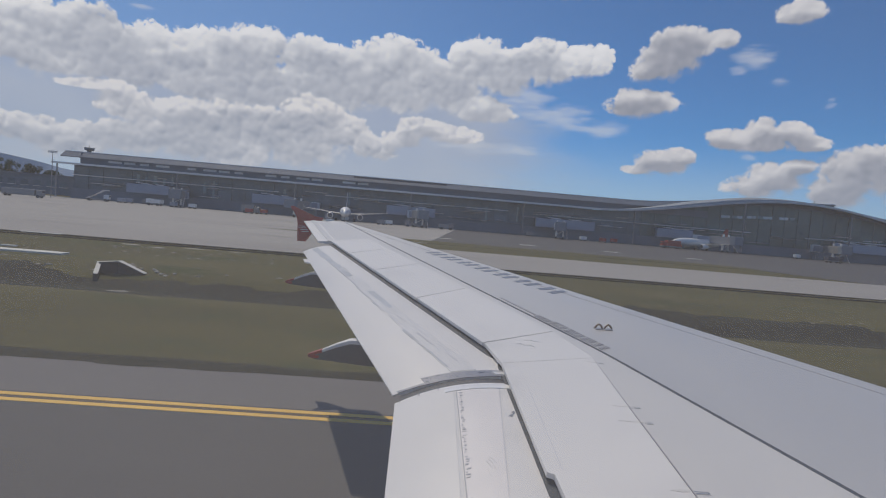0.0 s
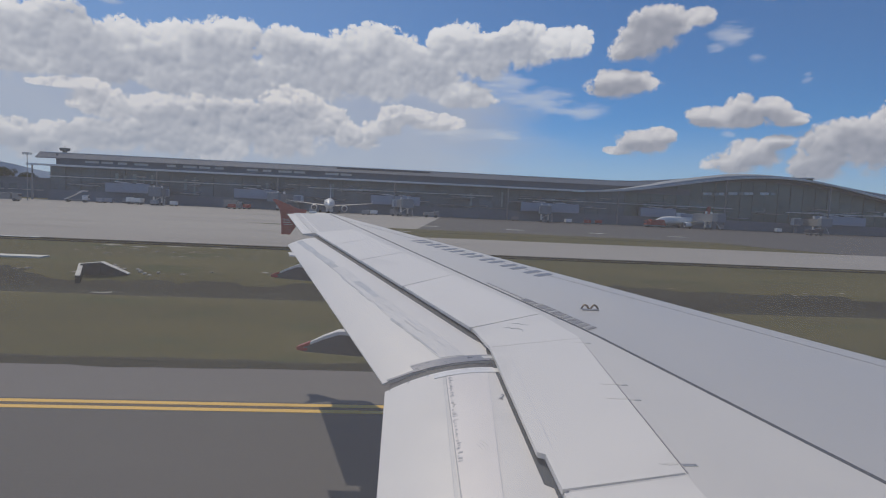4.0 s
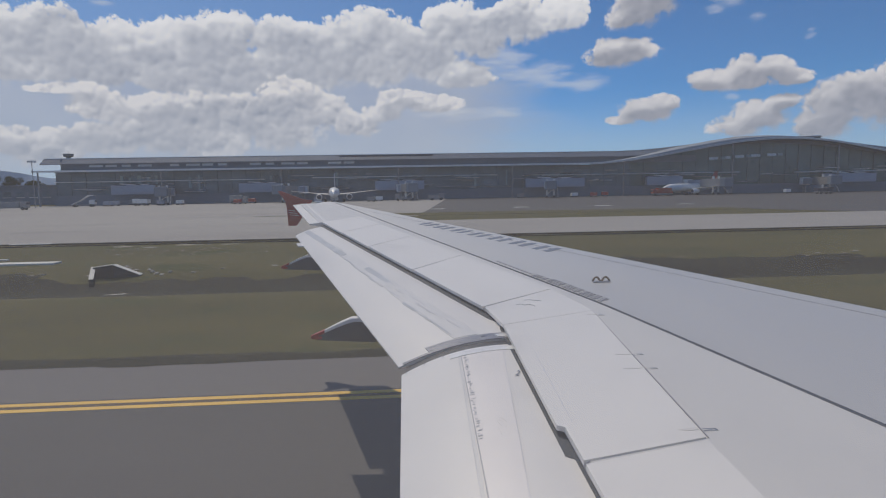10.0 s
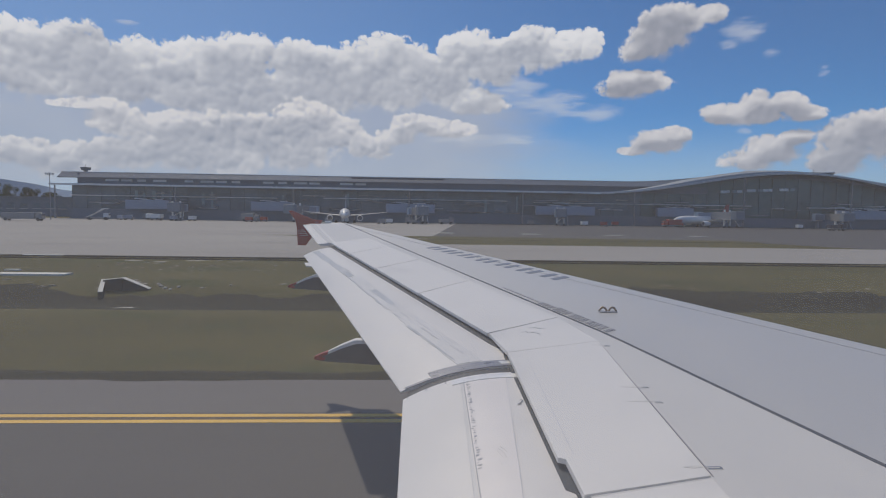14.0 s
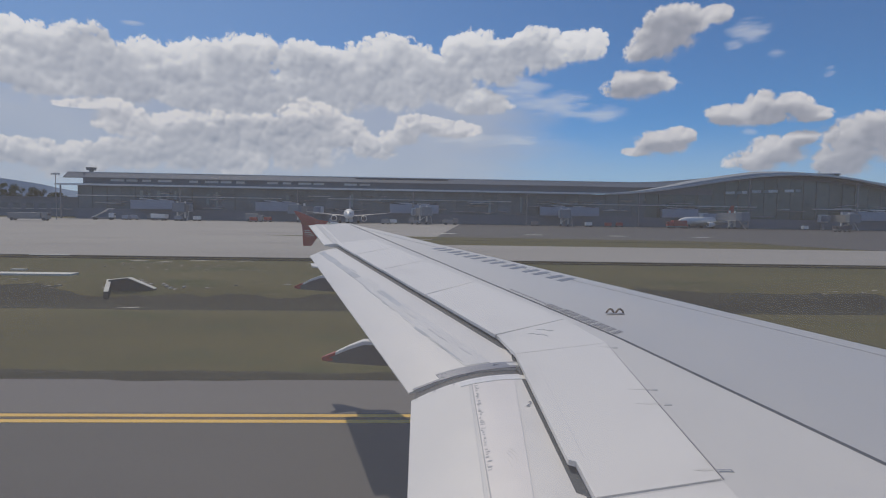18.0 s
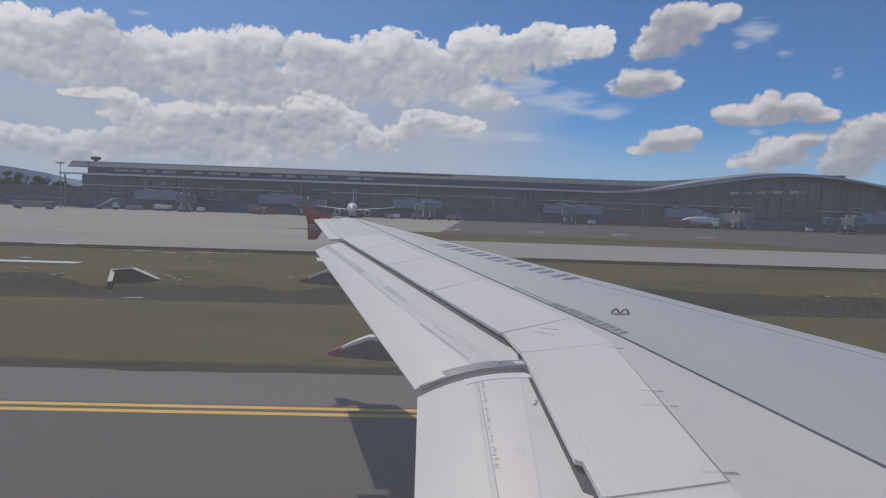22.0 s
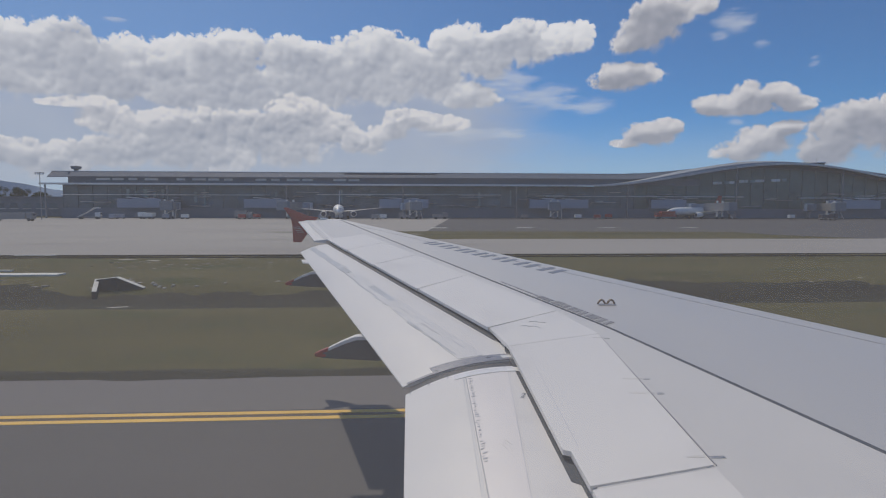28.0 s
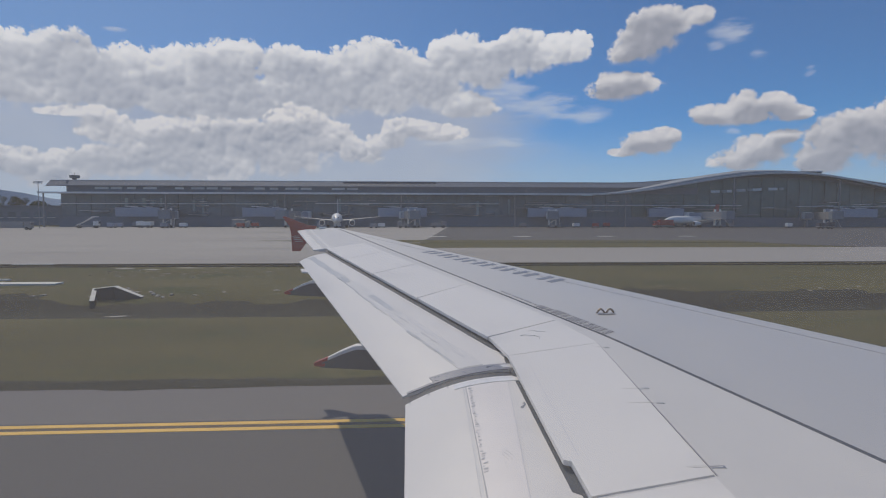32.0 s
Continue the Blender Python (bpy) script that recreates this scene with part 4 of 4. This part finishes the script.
def airliner(at, turn, hull, tail, label, scale=1.0):
    a = thing("parked_airliner", label, "airplane", at, turn)
    a.scale = (scale,) * 3
    prof = [(-18.5, 0.2, 4.6), (-16, 0.8, 4.4), (-12, 1.5, 4.0), (-7, 1.95, 3.75), (10, 1.98, 3.7), (14, 1.8, 3.6), (16.5, 1.3, 3.4), (18, 0.7, 3.2), (18.6, 0.15, 3.1)]
    body = part("fuselage", lathe_x(prof, 20), hull, a, smooth=True)
    part("cockpit_window", box(16.6, 17.3, -0.9, 0.9, 3.75, 4.2, 0.1), NAVY, body)
    for s in (-1, 1):
        rows = [[(x + dx, s * y, z + dz) for dx, dz in ((c, 0), (c * 0.4, 0.22 * k), (0, 0), (c * 0.4, -0.2 * k))] for x, y, z, c, k in ((-2.5, 1.2, 2.9, 6.5, 1.4), (-2.6, 6.3, 3.35, 3.8, 0.9), (-5.2, 16.8, 4.4, 1.6, 0.35))]
        w = part("wing", loft(rows), WHITE, a, smooth=True)
        part("winglet", prism([(-5.2, s * 16.8, 4.45), (-3.6, s * 16.8, 4.45), (-5.0, s * 17.1, 6.0), (-5.7, s * 17.1, 6.0)], 0.05), tail, w)
        rows = [[(x + dx, s * y, z + dz) for dx, dz in ((c, 0), (c * 0.4, 0.12), (0, 0), (c * 0.4, -0.12))] for x, y, z, c in ((-17.3, 0.5, 4.9, 3.2), (-18.6, 6.2, 5.5, 1.3))]
        part("stabiliser", loft(rows), WHITE, a, smooth=True)
        e = part("engine", loft([[(x, s * 5.75 + r * math.cos(k * math.tau / 18), 2.0 + r * math.sin(k * math.tau / 18)) for k in range(18)] for x, r in ((5.2, 1.0), (4.9, 1.18), (3.2, 1.2), (1.2, 0.85), (0.6, 0.5))]), hull, a, smooth=True)
        part("intake", tube((5.1, s * 5.75, 2.0), (5.22, s * 5.75, 2.0), 0.88, n=18), NAVY, e)
        part("main_gear", tube((-0.8, s * 3.6, 0.5), (-0.8, s * 3.6, 3.0), 0.16), STEEL, a)
        part("wheel", tube((-0.8, s * 3.6 - 0.5, 0.56), (-0.8, s * 3.6 + 0.5, 0.56), 0.56, n=18), BLACK, a)
    bm = bmesh.new()
    pts = ((-12.2, 5.2), (-16.2, 11.6), (-18.4, 11.7), (-17.6, 5.0))
    l = [bm.verts.new((x, -0.14, z)) for x, z in pts]
    r = [bm.verts.new((x, 0.14, z)) for x, z in pts]
    bm.faces.new(l), bm.faces.new(r[::-1])
    for k in range(4):
        bm.faces.new((l[k], r[k], r[(k + 1) % 4], l[(k + 1) % 4]))
    part("tail_fin", bm, tail, a)
    part("nose_gear", tube((12.6, 0, 0.4), (12.6, 0, 2.4), 0.12), STEEL, a)
    part("nose_wheel", tube((12.6, -0.3, 0.4), (12.6, 0.3, 0.4), 0.4, n=16), BLACK, a)
    return a


def service_truck(at, turn, paint, label, long=7.0, high=3.0, stairs=False):
    t = thing("service_truck", label, "truck", at, turn)
    part("chassis", box(-long / 2, long / 2, -1.1, 1.1, 0.6, 0.95, 0.05), STEEL, t)
    cab = part("cab", box(long / 2 - 1.9, long / 2, -1.15, 1.15, 0.95, 2.6, 0.18), paint, t)
    part("windscreen", box(long / 2 - 0.15, long / 2 + 0.02, -0.95, 0.95, 1.7, 2.4, 0.03), NAVY, cab)
    if stairs:
        rows = [(-long / 2, 0.95), (-long / 2 + 0.8, 0.95), (long / 2 - 2.2, high + 1.0), (long / 2 - 0.4, high + 1.0), (long / 2 - 0.4, high + 0.6), (long / 2 - 2.0, high + 0.6)]
        bm = bmesh.new()
        l = [bm.verts.new((x, -0.9, z)) for x, z in rows]
        r = [bm.verts.new((x, 0.9, z)) for x, z in rows]
        bm.faces.new(l), bm.faces.new(r[::-1])
        for k in range(len(l)):
            bm.faces.new((l[k], r[k], r[(k + 1) % len(l)], l[(k + 1) % len(l)]))
        part("stairs", bm, WHITE, t)
    else:
        part("load_box", box(-long / 2, long / 2 - 2.1, -1.2, 1.2, 0.95, high, 0.08), paint, t)
    for x in (-long / 2 + 1.2, long / 2 - 1.2):
        for y in (-1.0, 1.0):
            w = part("wheel", tube((x, y - 0.16, 0.48), (x, y + 0.16, 0.48), 0.48, n=18), BLACK, t)
            part("hub", tube((x, y - 0.18, 0.48), (x, y + 0.18, 0.48), 0.2, n=12), STEEL, w)
    return t


def light_mast(x, y, h=17.0):
    m = thing("light_mast", "tall grey steel apron floodlight mast", "light mast", (x, y, 0), 0, "apron masts")
    part("pole", tube((0, 0, 0), (0, 0, h), 0.17, 0.10, 12), STEEL, m)
    part("crossbar", box(-1.6, 1.6, -0.08, 0.08, h - 0.3, h - 0.1), STEEL, m)
    for k in range(4):
        part("floodlight", box(-1.5 + 0.85 * k, -1.05 + 0.85 * k, -0.3, 0.1, h - 0.85, h - 0.3, 0.04), FASCIA, m)
    return m


def tree(x, y, h, spread, seed):
    rnd = random.Random(seed)
    t = thing("tree", "dark green broadleaf tree behind the apron", "tree", (x, y, 0), 0, "trees by the terminal")
    bm = tube((0, 0, -0.1), (0.1, 0, h * 0.45), h * 0.035, h * 0.02, 8)
    for k in range(5):
        a = k * 1.3 + rnd.random()
        tube((0, 0, h * (0.25 + 0.04 * k)), (spread * 0.6 * math.cos(a), spread * 0.6 * math.sin(a), h * (0.6 + 0.06 * k)), h * 0.014, h * 0.005, 6, bm)
    part("trunk", bm, BARK, t)
    clumps = [Vector((rnd.gauss(0, spread * 0.42), rnd.gauss(0, spread * 0.42), h * rnd.uniform(0.42, 0.97))) for _ in range(26)]
    vs, fs = [], []
    for c in clumps:
        r = spread * rnd.uniform(0.22, 0.42)
        for _ in range(150):
            d = Vector((rnd.gauss(0, 1), rnd.gauss(0, 1), rnd.gauss(0, 0.8))).normalized() * r * rnd.random() ** 0.4
            n = Vector((rnd.gauss(0, 1), rnd.gauss(0, 1), rnd.gauss(0, 1))).normalized()
            u = n.orthogonal().normalized() * rnd.uniform(0.25, 0.5)
            w = n.cross(u) * 0.6
            k = len(vs)
            p = c + d
            vs += [p - u, p - w, p + u, p + w]
            fs.append((k, k + 1, k + 2, k + 3))
    me = bpy.data.meshes.new("crown")
    me.from_pydata(vs, [], fs)
    me.materials.append(LEAF)
    crown = new("crown", me)
    crown.parent = t
    tagged(crown, kind="stuff")
    return t


build_terminal()
for x, reach, turn in ((-98, 22, 14), (-43, 20, -16), (-2, 20, 12), (62, 22, -12), (124, 20, 16), (178, 22, -10), (232, 20, 12), (285, 22, 10)):
    jet_bridge(x, reach, turn)
airliner((-28, 228, 0), -84, WHITE, FASCIA, "white airliner parked nose-out at the gate")
airliner((121, 237, 0), 200, WHITE, RED, "red and white airliner parked beside the central hall", 0.85)
airliner((258, 228, 0), 205, WHITE, NAVY, "white airliner with a dark tail at the gate")
light_mast(-133, 215)
light_mast(-197, 215)
light_mast(-262, 215)


def control_tower():
    c = thing("control_tower", "grey control tower with a glazed cab behind the terminal", "control tower", (294, 402, 0))
    part("shaft", box(-5, 5, -4, 4, 0, 33, 0.3), WALL, c)
    part("cab_floor", box(-6.5, 6.5, -5.5, 5.5, 33, 34, 0.2), FASCIA, c)
    for k in range(8):
        a0, a1 = k * math.tau / 8, (k + 1) * math.tau / 8
        q = [(5.3 * math.cos(a0), 5.3 * math.sin(a0)), (5.3 * math.cos(a1), 5.3 * math.sin(a1))]
        bm = bmesh.new()
        v = [bm.verts.new(p) for p in ((*q[0], 34), (*q[1], 34), (q[1][0] * 1.15, q[1][1] * 1.15, 37), (q[0][0] * 1.15, q[0][1] * 1.15, 37))]
        f = bm.faces.new(v)
        bmesh.ops.solidify(bm, geom=[f], thickness=0.15)
        part("cab_window", bm, GLASS, c)
    part("cab_roof", tube((0, 0, 37), (0, 0, 37.7), 7.0, 6.6, 16), FASCIA, c)
    part("aerial", tube((1, 0, 37.7), (1, 0, 41), 0.12, 0.05, 6), STEEL, c)
    o = thing("radar_tower", "slim tower with two dark round platforms behind the trees", "tower", (-232, 415, 0))
    part("shaft", tube((0, 0, 0), (0, 0, 32), 1.6, 1.4, 16), WALL, o)
    part("platform", tube((0, 0, 25.3), (0, 0, 26.6), 4.0, 4.5, 20), WALL, o)
    part("upper_platform", tube((0, 0, 30.9), (0, 0, 32.8), 2.9, 3.4, 20), WALL, o)
    part("aerial", tube((0, 0, 32.8), (0, 0, 35), 0.15, 0.06, 6), STEEL, o)


control_tower()
for i, (x, y, h, s) in enumerate(((-276, 398, 20, 6.5), (-262, 402, 17, 6), (-250, 404, 14, 5), (-290, 405, 15, 5), (-222, 398, 15, 6), (-244, 396, 14, 5), (-318, 400, 17, 7), (-352, 402, 16, 6), (-395, 400, 20, 7), (-410, 396, 18, 6))):
    tree(x, y, h, s, 40 + i)


def low_building(x0, x1, y, h, label):
    b = thing("low_building", label, "building")
    part("wall", box(x0, x1, y, y + 16, 0, h), WALL, b)
    part("roof", box(x0 - 0.6, x1 + 0.6, y - 0.8, y + 16.8, h, h + 0.5), ROOF, b)
    for k in range(int((x1 - x0) / 6)):
        w = part("window", box(x0 + 1.5 + 6 * k, x0 + 5 + 6 * k, y - 0.08, y + 0.06, h * 0.42, h * 0.72), GLASS, b)
        part("sill", box(x0 + 1.3 + 6 * k, x0 + 5.2 + 6 * k, y - 0.2, y + 0.02, h * 0.42 - 0.2, h * 0.42), FASCIA, w)


low_building(-330, -165, 285, 9.0, "long low grey service building beside the apron")
low_building(-470, -345, 300, 7.0, "low grey hangar building at the apron's end")
service_truck((-126, 190, 0), 4, STEEL, "dark grey flatbed service truck on the apron", 12, 2.6)
service_truck((-120, 222, 0), 10, WHITE, "white passenger stairs truck beside the terminal", 8, 3.4, True)
service_truck((-100, 224, 0), 170, WHITE, "white baggage truck near the boarding bridge", 6, 2.4)
service_truck((-66, 232, 0), 0, STEEL, "grey catering truck by the terminal", 7, 3.2)
service_truck((-2, 222, 0), 180, STEEL, "small grey tug on the apron", 4.5, 1.6)
service_truck((12, 226, 0), 5, STEEL, "grey baggage cart parked near the terminal", 6, 2.0)
service_truck((104, 228, 0), 185, RED, "red and white fuel truck by the central hall", 8, 3.2)
service_truck((156, 205, 0), 0, NAVY, "dark van on the apron", 6, 2.2)
service_truck((236, 214, 0), 0, WHITE, "white service truck near the gate", 7, 3.0)
service_truck((-240, 205, 0), 0, STEEL, "grey bus parked on the apron", 12, 3.0)


def cart(x, y, turn, paint, label):
    c = thing("baggage_cart", label, "cart", (x, y, 0), turn, "apron carts")
    part("bed", box(-1.4, 1.4, -0.75, 0.75, 0.45, 0.6, 0.03), STEEL, c)
    part("cover", box(-1.35, 1.35, -0.7, 0.7, 0.6, 1.9, 0.08), paint, c)
    part("drawbar", tube((1.4, 0, 0.5), (2.2, 0, 0.35), 0.05), STEEL, c)
    for px in (-1.0, 1.0):
        for py in (-0.6, 0.6):
            part("wheel", tube((px, py - 0.08, 0.25), (px, py + 0.08, 0.25), 0.25, n=14), BLACK, c)


rnd = random.Random(11)
for k in range(34):
    x = rnd.choice((-98, -43, -2, 62, 124, 178, 232, 285)) + rnd.uniform(-22, 22)
    paint, word = ((WHITE, "white"), (STEEL, "grey"), (PANEL_BLUE, "pale blue"), (RED, "red"))[k % 4 if k % 8 else 0]
    cart(x, rnd.uniform(216, 242), rnd.uniform(-20, 20), paint, word + " covered baggage cart on the apron")

# far hills
bm = bmesh.new()
ridge = []
for k in range(61):
    x = -4300 + 60 * k
    h = 60 + 120 * math.exp(-((x + 2750) / 420) ** 2) + 70 * math.exp(-((x + 3500) / 500) ** 2) + 40 * math.exp(-((x + 1900) / 500) ** 2) + 18 * noise.noise((x * 0.004, 0, 0))
    ridge.append([(x, 3700, -1), (x, 3900, h), (x, 4200, h * 0.7), (x, 4400, -1)])
tagged(part("backdrop", loft(ridge, closed=False), RIDGE, smooth=True), "hazy blue distant mountain ridge", "hills", kind="structure")


# ---- things in the grass between the taxiways ----
def slab(x, y, w, d, turn=0.0, h=0.06):
    z = -0.03 + ditch(x, y)
    s = thing("concrete_slab", "pale weathered concrete slab lying in the grass", "slab", (x, y, z), turn, "slabs in the grass")
    part("slab", box(-w / 2, w / 2, -d / 2, d / 2, -0.15, h + 0.03, 0.02), KERB, s)


def sign_box(x, y, w=1.6, turn=0.0, label="dark taxiway sign board seen from its back, on the grass"):
    z = -0.03 + ditch(x, y)
    s = thing("taxiway_sign", label, "sign", (x, y, z), turn, "taxiway signs")
    part("board", box(-w / 2, w / 2, -0.12, 0.12, 0.18, 0.85, 0.03), NAVY, s)
    for k in (-1, 1):
        part("leg", box(k * w * 0.35 - 0.04, k * w * 0.35 + 0.04, -0.05, 0.05, -0.1, 0.2), STEEL, s)
    part("footing", box(-w / 2 - 0.2, w / 2 + 0.2, -0.35, 0.35, -0.12, 0.05, 0.02), KERB, s)


def culvert(x, y):
    c = thing("culvert_headwall", "dark concrete drain headwall with white painted coping in the ditch", "culvert", (x, y, 0))
    for name, pts in (("head_wall", [(-1.10, 0.0, 0.25), (0.0, 0.0, 0.38), (0.0, 0.40, 0.38), (-1.10, 0.40, 0.25)]),
                      ("wing_wall", [(-1.38, 0.38, 0.24), (-1.12, 0.38, 0.24), (-0.32, -1.5, -0.21), (-0.58, -1.5, -0.21)]),
                      ("wing_wall", [(0.02, 0.0, 0.37), (1.38, 0.2, -0.26), (1.40, 0.55, -0.26), (0.02, 0.40, 0.37)])):
        w = part(name, prism(pts, 1.5), DRAIN_WALL, c)
        part("coping", prism([(px, py, pz + 0.025) for px, py, pz in pts], 0.022), KERB, w, "white painted coping")
    part("sill", prism([(1.95, -5.1, -0.50), (2.9, -5.05, -0.46), (2.95, -4.85, -0.46), (1.95, -4.9, -0.50)], 0.5), KERB, c)


slab(-119.5, 34.0, 2.6, 0.7, 8)
slab(-26.2, 38.6, 6.8, 1.0, 0)
slab(-58, 38, 1.4, 0.8, 0)
slab(-34, 53.8, 3.5, 0.35, 0)
slab(-28, 41.0, 1.0, 0.3, 0)
slab(82, 15.6, 1.6, 0.8, 0)
slab(111, 15.6, 1.4, 0.7, 0)
sign_box(-146, 121.0, 2.0)
sign_box(-67.6, 53.4, 2.4)
sign_box(-42, 37.2, 1.2)
sign_box(98, 40.2, 2.2, 10)
culvert(-16.8, 33.5)
culvert(-46.5, 33.5)


def sign_row(x, y):
    """Four dark sign cans on a concrete plinth."""
    s = thing("guidance_sign", "row of dark sign cans on a concrete plinth in the grass", "sign", (x, y, -0.03), 68, "taxiway signs")
    part("plinth", box(-1.5, 1.5, -0.5, 0.5, -0.12, 0.07, 0.03), KERB, s)
    for k in range(4):
        can = part("sign_can", box(-1.1 + 0.56 * k, -0.62 + 0.56 * k, -0.17, 0.17, 0.07, 0.72, 0.04), NAVY, s)
        part("cap", tube((-0.86 + 0.56 * k, 0, 0.72), (-0.86 + 0.56 * k, 0, 0.80), 0.06), STEEL, can)


def drain_box(x, y):
    d = thing("drain_pit", "weathered concrete drain pit with a metal lid in the grass", "drain", (x, y, -0.03))
    part("pit", box(-0.9, 0.9, -0.7, 0.7, -0.2, 0.28, 0.04), KERB, d)
    part("lid", box(-0.65, 0.65, -0.5, 0.5, 0.28, 0.34, 0.01), STEEL, d)
    part("apron_slab", box(0.9, 1.6, -0.4, 0.4, -0.1, 0.06, 0.02), KERB, d)


def yellow_board(x, y):
    s = thing("yellow_sign", "yellow taxiway sign with dark lettering bars on two legs", "sign", (x, y, -0.03), -20, "taxiway signs")
    b = part("board", box(-0.9, 0.9, -0.12, 0.12, 0.25, 0.85, 0.04), YELLOW, s)
    for k in range(3):
        part("lettering_bar", box(-0.6 + 0.45 * k, -0.3 + 0.45 * k, -0.135, -0.11, 0.4, 0.7), NAVY, b)
    for k in (-0.6, 0.6):
        part("leg", box(k - 0.04, k + 0.04, -0.04, 0.04, -0.1, 0.26), STEEL, s)
    part("footing", box(-1.1, 1.1, -0.35, 0.35, -0.12, 0.05, 0.02), KERB, s)


sign_row(91.8, 19.5)
drain_box(109.2, 18.9)
yellow_board(123.7, 39.5)
yellow_board(119.0, 30.0)

# painted marks further along the taxiway
tagged(part("hold_block", box(115.0, 116.9, 12.0, 14.1, -0.01, 0.008), YELLOW), "solid yellow painted block beside the taxiway edge line", "marking", kind="structure")
for k in range(4):
    x, y = 106.0 - 0.9 * k, 10.9 - 2.0 * k
    tagged(part("holding_dash", prism([(x, y, 0.008), (x + 0.5, y, 0.008), (x + 0.05, y - 1.1, 0.008), (x - 0.45, y - 1.1, 0.008)], 0.02), YELLOW), "yellow painted dash across the taxiway", "marking", "holding dashes", "structure")
for off in (0.0, 0.35):
    rows = []
    for k in range(25):
        a = lerp(-70, 62, k / 24) * math.pi / 180
        c = (119.5 + (15 + off) * math.cos(a), 33 + (15 + off) * math.sin(a))
        d = (119.5 + (15.17 + off) * math.cos(a), 33 + (15.17 + off) * math.sin(a))
        rows.append([(*c, 0.0), (*c, 0.01), (*d, 0.01), (*d, 0.0)])
    tagged(part("curve_line", loft(rows), YELLOW), "curved yellow taxiway edge line at the junction", "line", "curved edge lines", "structure")
for x0, y0, x1, y1 in ((127, 37.4, 133.7, 37.0), (126, 29.6, 134.2, 29.3)):
    tagged(part("hold_bar", prism([(x0, y0, 0.012), (x1, y1, 0.012), (x1, y1 + 0.3, 0.012), (x0, y0 + 0.3, 0.012)], 0.02), YELLOW), "yellow painted bar at the junction", "marking", "junction bars", "structure")


# ---- pale stones and scraps in the grass ----
def stone(x, y, w, h, seed):
    rng = random.Random(seed)
    bm = bmesh.new()
    bmesh.ops.create_icosphere(bm, subdivisions=1, radius=1.0)
    for v in bm.verts:
        k = rng.uniform(0.7, 1.15)
        v.co = (v.co.x * w * k, v.co.y * 0.25 * k, v.co.z * h * k)
    s = part("stone", bm, RUBBLE)
    s.location = (x, y, -0.06 + ditch(x, y))
    tagged(s, "small pale stone lying in the grass", "stone", "pale stones by the drain")


for k, (x, y, w, h) in enumerate(((-17.3, 36.2, 0.16, 0.12), (-16.9, 35.6, 0.20, 0.08), (-16.3, 35.2, 0.22, 0.07), (-15.1, 34.6, 0.16, 0.12), (-14.7, 34.2, 0.16, 0.10), (-14.3, 33.9, 0.15, 0.09), (-14.0, 34.5, 0.12, 0.08), (-15.5, 35.2, 0.14, 0.08),
                                  (-24.0, 50.0, 1.1, 0.05), (-21.5, 49.0, 0.8, 0.05), (-19.0, 50.5, 1.4, 0.05), (-15.5, 50.2, 0.7, 0.05))):
    stone(x, y, w, h, 40 + k)


def rubble():
    """Broken pale scraps on bare ground beyond the ditch."""
    rng = random.Random(77)
    bm = bmesh.new()
    for k in range(130):
        x = rng.gauss(-17, 6) if k < 90 else rng.uniform(-35, 45)
        y = rng.uniform(42, 52) if k < 90 else rng.uniform(34.0, 36.5)
        w, d, h = rng.uniform(0.08, 0.32) * rng.uniform(0.5, 1), rng.uniform(0.05, 0.16), rng.uniform(0.02, 0.06)
        z = -0.10 + ditch(x, y)
        prism([(x - w, y - d, z + h), (x + 0.6 * w, y - 1.2 * d, z + 1.3 * h), (x + w, y + 0.4 * d, z + h), (x - 0.2 * w, y + d, z + 1.4 * h)], h + 0.12, bm)
    tagged(part("rubble", bm, RUBBLE), "scattered pale broken stones in the thin grass", "stones", kind="stuff")


rubble()
